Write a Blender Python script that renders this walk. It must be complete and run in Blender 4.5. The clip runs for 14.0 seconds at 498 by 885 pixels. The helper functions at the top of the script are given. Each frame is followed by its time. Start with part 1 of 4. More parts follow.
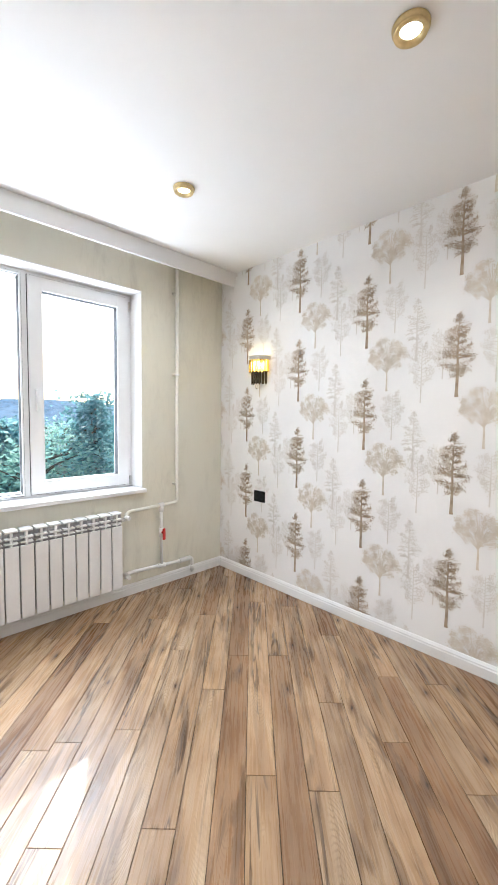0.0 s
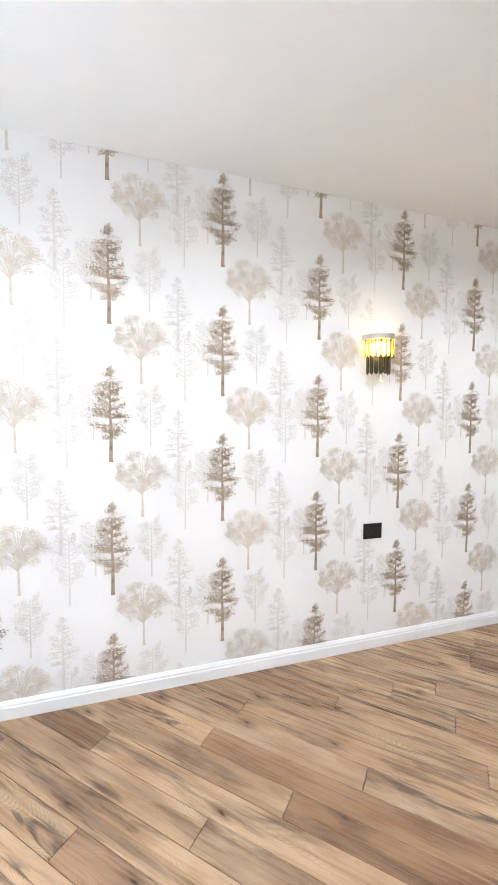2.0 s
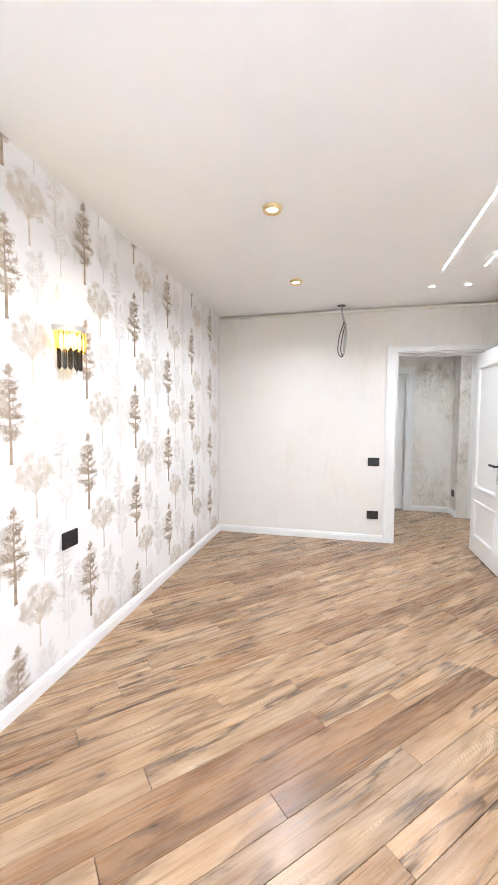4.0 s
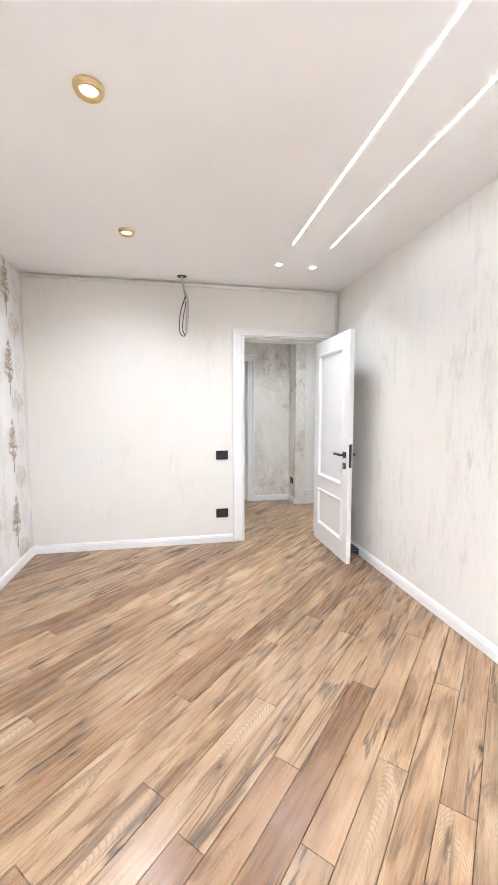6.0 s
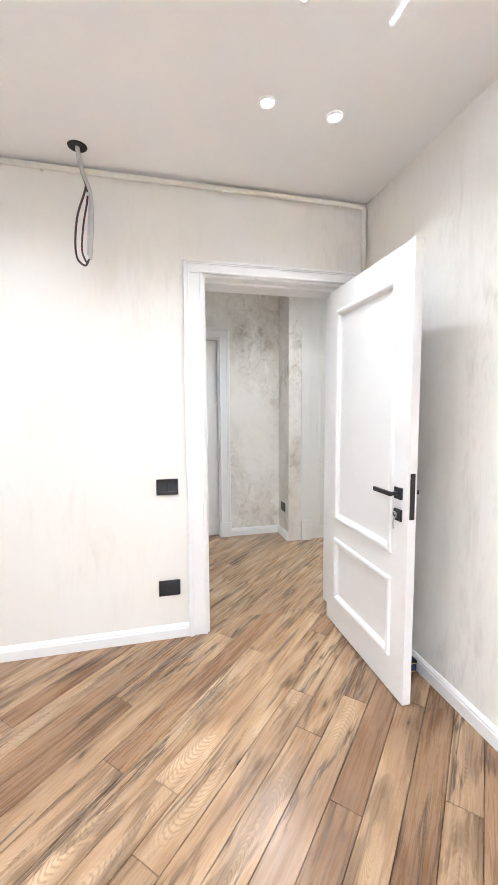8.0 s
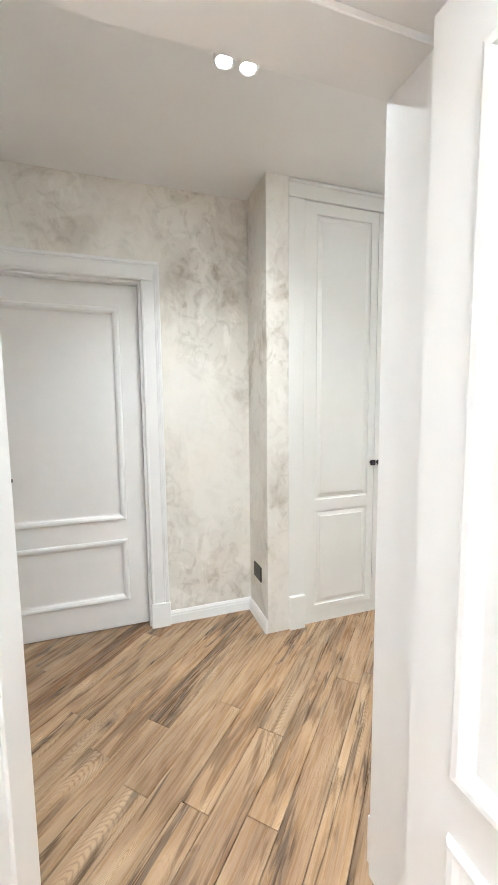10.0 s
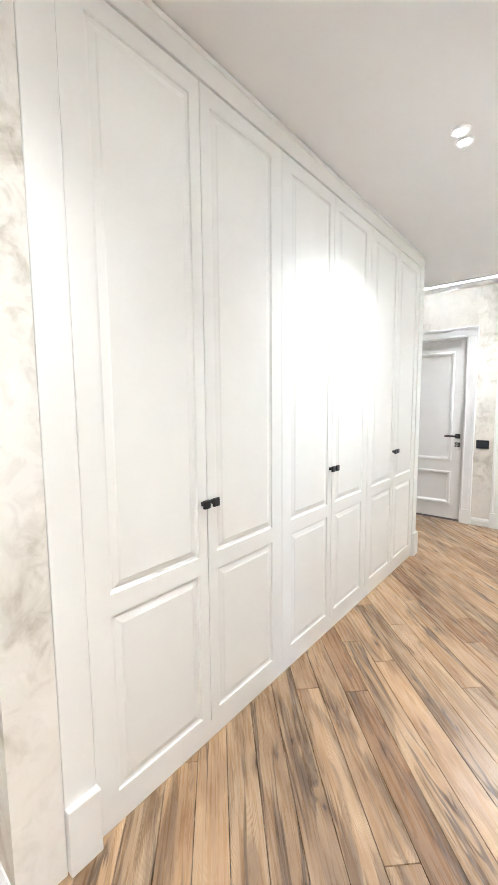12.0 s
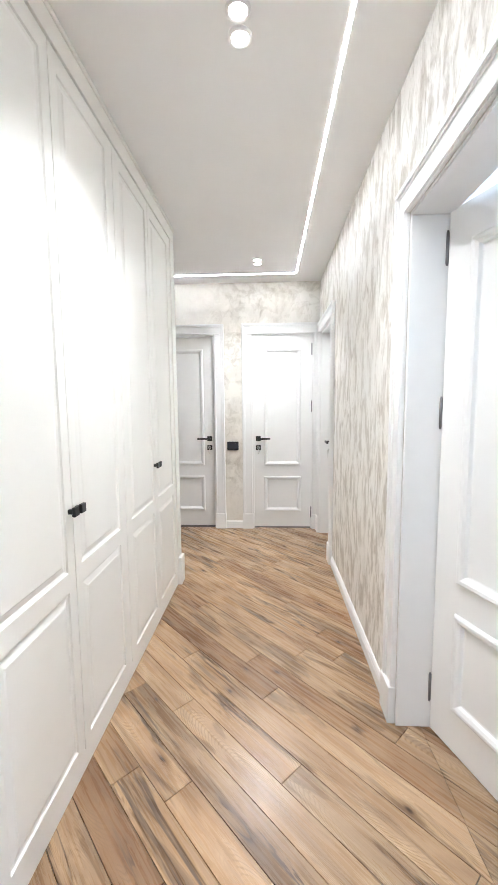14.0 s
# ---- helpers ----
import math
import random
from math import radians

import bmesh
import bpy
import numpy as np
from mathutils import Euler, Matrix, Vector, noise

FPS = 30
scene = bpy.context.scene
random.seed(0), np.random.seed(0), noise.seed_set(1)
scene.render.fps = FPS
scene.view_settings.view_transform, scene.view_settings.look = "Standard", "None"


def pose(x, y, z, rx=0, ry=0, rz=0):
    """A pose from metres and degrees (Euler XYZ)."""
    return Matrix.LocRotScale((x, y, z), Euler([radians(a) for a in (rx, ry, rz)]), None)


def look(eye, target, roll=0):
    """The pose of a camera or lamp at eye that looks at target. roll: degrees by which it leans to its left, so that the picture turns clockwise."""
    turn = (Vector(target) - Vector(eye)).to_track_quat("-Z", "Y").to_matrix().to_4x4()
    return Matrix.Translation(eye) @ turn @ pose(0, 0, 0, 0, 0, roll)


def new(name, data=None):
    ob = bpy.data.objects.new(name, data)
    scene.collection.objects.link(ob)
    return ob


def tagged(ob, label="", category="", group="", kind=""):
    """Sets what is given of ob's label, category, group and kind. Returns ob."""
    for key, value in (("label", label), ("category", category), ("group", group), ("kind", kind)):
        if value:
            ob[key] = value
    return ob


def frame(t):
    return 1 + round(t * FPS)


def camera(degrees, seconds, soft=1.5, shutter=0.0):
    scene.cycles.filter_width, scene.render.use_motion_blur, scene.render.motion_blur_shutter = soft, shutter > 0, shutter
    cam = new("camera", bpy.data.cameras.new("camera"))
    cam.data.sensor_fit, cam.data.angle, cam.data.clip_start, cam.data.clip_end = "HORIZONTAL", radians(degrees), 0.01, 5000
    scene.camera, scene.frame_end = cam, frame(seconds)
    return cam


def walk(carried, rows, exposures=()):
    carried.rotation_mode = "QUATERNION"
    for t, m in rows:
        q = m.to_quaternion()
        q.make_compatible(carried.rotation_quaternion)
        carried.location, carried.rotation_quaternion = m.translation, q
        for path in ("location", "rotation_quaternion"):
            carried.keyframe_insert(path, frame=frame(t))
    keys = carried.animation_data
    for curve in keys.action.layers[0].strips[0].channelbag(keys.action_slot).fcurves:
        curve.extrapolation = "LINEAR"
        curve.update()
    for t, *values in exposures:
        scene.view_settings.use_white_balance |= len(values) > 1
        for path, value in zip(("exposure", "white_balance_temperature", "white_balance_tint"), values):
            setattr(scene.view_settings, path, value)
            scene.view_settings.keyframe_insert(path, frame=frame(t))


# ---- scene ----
cam = camera(65.4, 14.0)
PATH = [
    (0, (2.646, -2.249, 1.332), (1.223, -0.849, 1.208), 0.7),
    (0.5, (2.292, -2.219, 1.337), (1.237, -0.524, 1.217), 0.7),
    (1, (1.998, -2.099, 1.336), (1.409, -0.191, 1.226), 0.6),
    (1.5, (1.707, -2.008, 1.337), (1.69, -0.01, 1.237), 0.4),
    (2, (1.475, -1.915, 1.335), (2.073, -0.01, 1.225), 0.3),
    (2.5, (1.34, -1.784, 1.34), (2.487, -0.149, 1.232), 0.2),
    (3, (1.158, -1.652, 1.335), (2.722, -0.411, 1.215), 0.2),
    (3.3, (1.104, -1.556, 1.339), (2.836, -0.566, 1.203), 0.6),
    (3.5, (1.088, -1.517, 1.329), (2.898, -0.676, 1.209), 0.3),
    (4, (1.054, -1.412, 1.349), (2.997, -0.953, 1.229), 0.3),
    (4.2, (1.024, -1.367, 1.347), (2.996, -1.059, 1.226), 0.2),
    (6.3, (1.856, -1.306, 1.335), (3.807, -1.714, 1.168), -0.0),
    (6.5, (2.008, -1.34, 1.324), (3.956, -1.762, 1.16), -0.0),
    (7, (2.418, -1.46, 1.33), (4.361, -1.903, 1.171), -0.1),
    (7.5, (2.847, -1.565, 1.327), (4.788, -2.021, 1.168), -0.2),
    (7.7, (3.018, -1.624, 1.323), (4.957, -2.084, 1.157), -0.3),
    (9.8, (4.745, -2.152, 1.349), (6.643, -2.752, 1.154), -0.6),
    (10, (4.879, -2.196, 1.348), (6.763, -2.837, 1.145), -0.6),
    (10.5, (5.198, -2.342, 1.349), (7.032, -3.115, 1.148), -0.6),
    (11, (5.489, -2.456, 1.342), (7.222, -3.434, 1.142), -0.6),
    (11.5, (5.690, -2.592, 1.342), (7.241, -3.837, 1.134), -0.6),
    (12, (5.839, -2.706, 1.347), (7.125, -4.225, 1.146), -0.5),
    (12.5, (6.005, -2.782, 1.345), (6.969, -4.522, 1.142), -0.5),
    (13, (6.123, -2.909, 1.333), (6.777, -4.788, 1.131), -0.3),
    (13.5, (6.173, -3.167, 1.336), (6.558, -5.119, 1.137), -0.4),
    (14, (6.220, -3.411, 1.332), (6.321, -5.399, 1.131), -0.5),
]
walk(cam, [(t, look(eye, target, roll)) for t, eye, target, roll in PATH],
     [(0, 0.84, 5700, 8), (0.6, 0.98, 5750, 8), (1.5, 1.12, 5600, 8), (2.2, 1.33, 5450, 9), (4.0, 1.67, 5500, 11), (7.5, 1.81, 5500, 11), (10.0, 2.22, 5600, 8), (11.3, 2.44, 5780, 11), (12.5, 2.47, 5650, 11), (14.0, 2.32, 5700, 12)])


# ---- world, sun, lamps, exposure ----
world = bpy.data.worlds.new("sky_world")
world.use_nodes = True
scene.world = world
wt = world.node_tree
sky = wt.nodes.new("ShaderNodeTexSky")
sky.sky_type, sky.sun_disc = "NISHITA", False
sky.sun_elevation, sky.sun_rotation = radians(31), radians(-61)
sky.air_density, sky.dust_density = 1.2, 2.0
wt.links.new(sky.outputs[0], wt.nodes["Background"].inputs[0])
wt.nodes["Background"].inputs[1].default_value = 0.15

sun_data = bpy.data.lights.new("sun", "SUN")
sun_data.energy, sun_data.angle, sun_data.color = 4.2, radians(0.5), (1.0, 0.94, 0.85)
sun = new("sun", sun_data)
sun.matrix_world = look((-0.874 * 8.57, 0.485 * 8.57, 5.1), (0, 0, 0))


def area_lamp(name, m, sx, sy, power, color=(1, 1, 1), shape="RECTANGLE", spread=180):
    d = bpy.data.lights.new(name, "AREA")
    d.shape, d.size, d.size_y, d.energy, d.color, d.spread = shape, sx, sy, power, color, radians(spread)
    ob = new(name, d)
    ob.matrix_world = m
    return ob


# area lamps added out of view at the windows, for sky and ground light
area_lamp("daylight_window", look((-1.05, -1.51, 3.25), (1.2, -1.51, 1.0)), 2.2, 1.6, 112, (0.88, 0.94, 1.0))
# fill lamp hidden below the sill, aimed up to brighten the ceiling
area_lamp("ground_bounce_fill", look((-1.0, -1.51, 0.05), (1.4, -1.51, 2.3)), 2.2, 1.0, 76, (0.95, 0.97, 1.0))
area_lamp("daylight_window_far_room", look((2.62, -4.6, 1.5), (4, -4.6, 1.4)), 1.4, 1.4, 42, (0.62, 0.78, 1.0))

SPOT_POWER = 4.6
HALL_POWER = 3.0

# ---- materials ----


class Nodes:
    def __init__(self, name):
        self.mat = bpy.data.materials.new(name)
        self.mat.use_nodes = True
        self.t = self.mat.node_tree
        self.b = self.t.nodes["Principled BSDF"]

    def n(self, kind, **values):
        node = self.t.nodes.new("ShaderNode" + kind)
        for k, v in values.items():
            node.inputs[k].default_value = v
        return node

    def link(self, a, b):
        self.t.links.new(a, b)

    def ramp(self, fac, stops):
        node = self.t.nodes.new("ShaderNodeValToRGB")
        el = node.color_ramp.elements
        while len(el) < len(stops):
            el.new(0.5)
        for e, (p, c) in zip(el, stops):
            e.position, e.color = p, (*c, 1) if len(c) == 3 else c
        self.link(fac, node.inputs[0])
        return node.outputs[0]

    def mix(self, fac, a, b, mode="MIX"):
        node = self.t.nodes.new("ShaderNodeMix")
        node.data_type, node.blend_type = "RGBA", mode
        for sock, v in ((node.inputs[0], fac), (node.inputs[6], a), (node.inputs[7], b)):
            if hasattr(v, "is_linked"):
                self.link(v, sock)
            else:
                sock.default_value = v if not isinstance(v, tuple) else (*v, 1)
        return node.outputs[2]

    def coords(self, scale, kind="Object"):
        tc = self.n("TexCoord")
        mp = self.n("Mapping")
        mp.inputs["Scale"].default_value = scale
        self.link(tc.outputs[kind], mp.inputs[0])
        return mp.outputs[0]

    def noise(self, vec, scale, detail=4.0, rough=0.55, dist=0.0):
        node = self.n("TexNoise", Scale=scale, Detail=detail, Roughness=rough, Distortion=dist)
        self.link(vec, node.inputs["Vector"])
        return node.outputs[0]

    def bump(self, height, strength, distance):
        node = self.n("Bump", Strength=strength, Distance=distance)
        self.link(height, node.inputs["Height"])
        self.link(node.outputs[0], self.b.inputs["Normal"])


def plain(name, color, rough=0.5, metal=0.0, vary=0.06, scale=30.0, bump=0.05):
    k = Nodes(name)
    v = k.coords((1, 1, 1))
    f = k.noise(v, scale, 3)
    lo, hi = tuple(c * (1 - vary) for c in color), tuple(min(1, c * (1 + vary)) for c in color)
    k.link(k.ramp(f, [(0.3, lo), (0.7, hi)]), k.b.inputs["Base Color"])
    k.b.inputs["Roughness"].default_value = rough
    k.b.inputs["Metallic"].default_value = metal
    if bump:
        k.bump(k.noise(v, scale * 6, 2), bump, 0.002)
    return k.mat


def glow(name, color, strength):
    k = Nodes(name)
    k.b.inputs["Base Color"].default_value = (*color, 1)
    k.b.inputs["Emission Color"].default_value = (*color, 1)
    k.b.inputs["Emission Strength"].default_value = strength
    return k.mat


def glass(name, color=(1, 1, 1), rough=0.0, ior=1.45):
    k = Nodes(name)
    k.b.inputs["Base Color"].default_value = (*color, 1)
    k.b.inputs["Transmission Weight"].default_value = 1
    k.b.inputs["Roughness"].default_value = rough
    k.b.inputs["IOR"].default_value = ior
    return k.mat


def plank_material():
    """Rustic oak laminate: tan to brown planks with smoky heartwood, dark checks, knots and cathedral rings."""
    k = Nodes("oak_laminate")
    tc, info = k.n("TexCoord"), k.n("ObjectInfo")
    off = k.n("VectorMath")
    off.operation = "MULTIPLY_ADD"
    k.link(info.outputs["Random"], off.inputs[0])
    off.inputs[1].default_value = (61, 37, 11)
    k.link(tc.outputs["Object"], off.inputs[2])
    again = k.n("Math")
    again.operation = "MULTIPLY"
    again.inputs[1].default_value = 7.31
    k.link(info.outputs["Random"], again.inputs[0])
    other = k.n("Math")
    other.operation = "FRACT"
    k.link(again.outputs[0], other.inputs[0])

    def scaled(s):
        mp = k.n("Mapping")
        mp.inputs["Scale"].default_value = s
        k.link(off.outputs[0], mp.inputs[0])
        return mp.outputs[0]

    def grey(*stops):
        return [(p, (v, v, v)) for p, v in stops]

    patch = k.noise(scaled((1.5, 5.0, 1)), 1.7, 4, 0.5, 0.5)
    grain = k.noise(scaled((1.3, 30, 1)), 3.0, 6, 0.62, 0.5)
    fine = k.noise(scaled((4, 170, 1)), 3.0, 4, 0.6)
    smoke = k.noise(scaled((1.15, 7.2, 1)), 1.8, 5, 0.56, 1.0)
    band = k.noise(scaled((0.7, 13, 1)), 1.5, 4, 0.55, 0.7)
    vein = k.noise(scaled((0.55, 6.4, 1)), 1.6, 5, 0.55, 0.8)
    where = k.noise(scaled((0.8, 5.0, 1)), 1.7, 3, 0.5, 0.3)
    base = k.ramp(patch, [(0.28, (0.225, 0.134, 0.070)), (0.50, (0.360, 0.238, 0.136)), (0.72, (0.515, 0.378, 0.240))])
    tone = k.ramp(info.outputs["Random"], [(0.0, (0.60, 0.50, 0.42)), (0.14, (0.74, 0.62, 0.52)), (0.20, (0.98, 0.95, 0.92)), (0.45, (1.18, 1.13, 1.06)), (0.62, (0.92, 0.92, 0.92)), (0.80, (1.10, 1.05, 0.98)), (1.0, (0.86, 0.84, 0.82))])
    col = k.mix(1.0, base, tone, "MULTIPLY")
    # lines of the grain
    col = k.mix(k.ramp(grain, grey((0.50, 0), (0.72, 0.24))), col, (0.15, 0.085, 0.045))
    col = k.mix(k.ramp(fine, grey((0.45, 0), (0.72, 0.14))), col, (0.58, 0.44, 0.31))
    # dark heartwood in drifting bands, on most of the planks
    some = k.ramp(other.outputs[0], grey((0.0, 0.25), (0.30, 0.45), (0.45, 1), (1.0, 1)))
    heart = k.mix(1.0, k.ramp(smoke, grey((0.510, 0), (0.560, 0.46), (0.67, 0.74))), some, "MULTIPLY")
    col = k.mix(heart, col, (0.115, 0.067, 0.034))
    col = k.mix(k.mix(1.0, k.ramp(band, grey((0.55, 0), (0.68, 0.48))), some, "MULTIPLY"), col, (0.150, 0.090, 0.050))
    # thin wandering checks, only here and there
    thin = k.ramp(vein, grey((0.472, 0), (0.494, 1), (0.502, 1), (0.545, 0)))
    check = k.mix(1.0, thin, k.ramp(where, grey((0.495, 0), (0.58, 0.80))), "MULTIPLY")
    col = k.mix(check, col, (0.050, 0.030, 0.018))
    # cathedral rings on a share of the planks
    wave = k.n("TexWave", Scale=13.0, Distortion=4.0, Detail=2.0)
    wave.wave_type, wave.rings_direction = "RINGS", "Z"
    wave.inputs["Detail Scale"].default_value = 0.7
    mp = k.n("Mapping")
    mp.inputs["Scale"].default_value = (1.1, 7.0, 1)
    k.link(tc.outputs["Object"], mp.inputs[0])
    k.link(mp.outputs[0], wave.inputs["Vector"])
    rings = k.mix(1.0, k.ramp(wave.outputs["Color"], grey((0.50, 0), (0.95, 0.40))), k.ramp(patch, grey((0.54, 0.0), (0.62, 1.0))), "MULTIPLY")
    col = k.mix(rings, col, (0.17, 0.098, 0.052))
    # knots with a dark heart and a brown halo
    vor = k.n("TexVoronoi", Scale=1.05)
    vor.voronoi_dimensions = "2D"
    warp = k.n("TexNoise", Scale=9.0, Detail=3.0)
    k.link(off.outputs[0], warp.inputs["Vector"])
    bent = k.n("VectorMath")
    bent.operation = "MULTIPLY_ADD"
    k.link(warp.outputs["Color"], bent.inputs[0])
    bent.inputs[1].default_value = (0.05, 0.10, 0)
    k.link(scaled((1.0, 2.6, 1)), bent.inputs[2])
    k.link(bent.outputs[0], vor.inputs["Vector"])
    col = k.mix(k.ramp(vor.outputs["Distance"], grey((0.012, 0.8), (0.075, 0))), col, (0.13, 0.072, 0.038))
    col = k.mix(k.ramp(vor.outputs["Distance"], grey((0.006, 0.95), (0.022, 0))), col, (0.035, 0.022, 0.015))
    k.link(col, k.b.inputs["Base Color"])
    k.link(k.ramp(grain, grey((0.3, 0.22), (0.7, 0.34))), k.b.inputs["Roughness"])
    k.bump(fine, 0.12, 0.001)
    return k.mat


def plaster_material(name, light, dark, stretch, scale, lo, hi, mask, strength, gloss, rim=0.0):
    """Decorative plaster: trowel strokes gathered in patches, some with darker rims."""
    k = Nodes(name)
    v = k.coords(stretch)
    stroke = k.noise(v, scale, 6, 0.62, 0.5)
    fleck = k.noise(v, scale * 3.1, 4, 0.6, 1.2)
    area = k.noise(k.coords((1, 1, 0.7)), 1.3, 4, 0.55, 0.4)
    f = k.ramp(stroke, [(lo, (0, 0, 0)), (hi, (1, 1, 1))])
    if rim:
        edge = k.ramp(stroke, [(0.44, (0, 0, 0)), (0.49, (rim,) * 3), (0.515, (rim,) * 3), (0.56, (0.12 * rim,) * 3)])
        f = k.mix(0.5, f, edge, "LIGHTEN")
    f = k.mix(0.30, f, k.ramp(fleck, [(0.50, (0, 0, 0)), (0.64, (1, 1, 1))]))
    f = k.mix(1.0, f, k.ramp(area, [(mask, (0.16, 0.16, 0.16)), (mask + 0.22, (1, 1, 1))]), "MULTIPLY")
    f = k.mix(1.0, f, (strength, strength, strength), "MULTIPLY")
    tint = k.ramp(k.noise(k.coords((1, 1, 1)), 2.1, 3), [(0.35, light), (0.65, (light[0], light[1] * 0.985, light[2] * 0.955))])
    k.link(k.mix(f, tint, dark), k.b.inputs["Base Color"])
    k.link(k.ramp(fleck, [(0.4, (gloss + 0.15,) * 3), (0.65, (gloss,) * 3)]), k.b.inputs["Roughness"])
    k.bump(stroke, 0.14, 0.004)
    return k.mat


def paper_material():
    """Ground of the wallpaper: warm white with soft mist."""
    k = Nodes("wallpaper_ground")
    v = k.coords((1, 1, 1))
    m = k.noise(v, 2.2, 3, 0.5)
    k.link(k.ramp(m, [(0.3, (0.865, 0.85, 0.83)), (0.7, (0.89, 0.88, 0.868))]), k.b.inputs["Base Color"])
    k.b.inputs["Roughness"].default_value = 0.75
    k.bump(k.noise(v, 260, 2), 0.08, 0.001)
    return k.mat


def print_material(name, a, b):
    k = Nodes(name)
    f = k.noise(k.coords((1, 1, 1)), 22, 3)
    k.link(k.ramp(f, [(0.35, a), (0.65, b)]), k.b.inputs["Base Color"])
    k.b.inputs["Roughness"].default_value = 0.75
    return k.mat


def leaf_material(name, a, b):
    k = Nodes(name)
    geo = k.n("NewGeometry")
    col = k.ramp(geo.outputs["Random Per Island"], [(0.0, a), (1.0, b)])
    k.link(col, k.b.inputs["Base Color"])
    k.b.inputs["Roughness"].default_value = 0.6
    tr = k.n("BsdfTranslucent")
    k.link(k.mix(1.0, col, (1.7, 1.7, 1.6), "MULTIPLY"), tr.inputs[0])
    mx = k.n("MixShader")
    mx.inputs[0].default_value = 0.7
    k.link(k.b.outputs[0], mx.inputs[1])
    k.link(tr.outputs[0], mx.inputs[2])
    k.link(mx.outputs[0], k.t.nodes["Material Output"].inputs[0])
    return k.mat


M_PLANK = plank_material()
M_SUB = plain("subfloor", (0.03, 0.022, 0.016), 0.8)
M_PAPER = paper_material()
M_PRINT_DARK = print_material("print_dark", (0.31, 0.225, 0.145), (0.57, 0.47, 0.36))
M_PRINT_MID = print_material("print_mid", (0.65, 0.57, 0.465), (0.785, 0.72, 0.635))
M_PRINT_PALE = print_material("print_pale", (0.715, 0.67, 0.62), (0.80, 0.77, 0.73))
M_PLASTER = plaster_material("bedroom_plaster", (0.80, 0.778, 0.735), (0.43, 0.395, 0.33), (1.0, 1.0, 0.22), 9.0, 0.54, 0.72, 0.46, 0.38, 0.45)
# same plaster as M_PLASTER, its backlit shade put into a darker, olive colour
M_PLASTER_BACKLIT = plaster_material("backlit_wall_plaster", (0.765, 0.745, 0.645), (0.40, 0.375, 0.30), (1.0, 1.0, 0.30), 8.0, 0.50, 0.70, 0.40, 0.45, 0.45)
M_PLASTER_STREAK = plaster_material("streaked_plaster", (0.80, 0.778, 0.735), (0.40, 0.37, 0.31), (1.0, 1.0, 0.20), 12.0, 0.52, 0.68, 0.48, 0.80, 0.42)
M_PLASTER_HALL = plaster_material("hall_plaster", (0.80, 0.775, 0.725), (0.33, 0.28, 0.205), (1.0, 1.0, 0.85), 3.8, 0.50, 0.66, 0.38, 0.95, 0.42, 0.55)
M_PLASTER_STROKE = plaster_material("hall_stroke_plaster", (0.82, 0.80, 0.76), (0.38, 0.325, 0.255), (1.0, 1.0, 0.34), 17.0, 0.46, 0.60, 0.26, 0.90, 0.38)
M_CEIL = plain("ceiling_paint", (0.87, 0.865, 0.855), 0.6, vary=0.01, scale=3)
M_WHITE = plain("white_lacquer", (0.82, 0.815, 0.80), 0.32, vary=0.012, scale=8, bump=0.02)
M_WARD = plain("ivory_lacquer", (0.80, 0.79, 0.75), 0.42, vary=0.012, scale=6, bump=0.02)
M_PVC = plain("white_pvc", (0.83, 0.83, 0.83), 0.28, vary=0.01)
M_BLACK = plain("matt_black", (0.012, 0.012, 0.013), 0.42, vary=0.2)
M_SEAL = plain("grey_seal", (0.06, 0.06, 0.065), 0.6)
M_GOLD = plain("brushed_gold", (0.70, 0.55, 0.28), 0.28, 1.0, vary=0.08, scale=60)
M_STEEL = plain("brushed_steel", (0.62, 0.60, 0.57), 0.3, 1.0, vary=0.06, scale=80)
M_DARKSTEEL = plain("hinge_steel", (0.22, 0.22, 0.23), 0.35, 1.0)
M_PIPE = plain("painted_pipe", (0.80, 0.775, 0.69), 0.45, vary=0.04)
M_WHITEPIPE = plain("plastic_pipe", (0.80, 0.79, 0.76), 0.4, vary=0.02)
M_RED = plain("red_plastic", (0.62, 0.03, 0.02), 0.4)
M_RAD = plain("radiator_enamel", (0.80, 0.80, 0.80), 0.3, vary=0.015)
# grey with shade put in, for the radiator core and the door stop line
M_SHADE_GREY = plain("shade_grey", (0.42, 0.42, 0.44), 0.5)
M_NAVY = plain("navy_card", (0.02, 0.03, 0.10), 0.5, vary=0.2)
M_DARKCARD = plain("dark_card", (0.02, 0.022, 0.03), 0.45, vary=0.2)
M_YELLOW = plain("yellow_print", (0.75, 0.60, 0.10), 0.5)
M_WIREDK = plain("dark_wire", (0.05, 0.03, 0.03), 0.5)
M_WIREGR = plain("grey_cable", (0.50, 0.49, 0.48), 0.5)
M_LED = glow("led_diffuser", (1.0, 0.98, 0.95), 16.0)
M_LED_HALL = glow("hall_led_diffuser", (1.0, 0.985, 0.92), 15.5)
M_BULB = glow("spot_lens", (1.0, 0.94, 0.84), 8.0)
M_SCONCE_GLOW = glow("warm_bulb", (1.0, 0.72, 0.25), 12.0)
M_GLASS = glass("window_glass")
M_AMBER = glass("amber_crystal", (1.0, 0.74, 0.22), 0.05)
M_SMOKE = glass("smoky_crystal", (0.20, 0.17, 0.13), 0.05)
M_CRYSTAL = glass("clear_crystal", (0.96, 0.95, 0.94), 0.02)
M_BARK = plain("bark", (0.10, 0.075, 0.055), 0.9, vary=0.3, scale=8)
# haze put into the leaf colours: bluer and paler than plain foliage
M_LEAF_A = leaf_material("leaf_green_hazed", (0.12, 0.24, 0.23), (0.28, 0.42, 0.36))
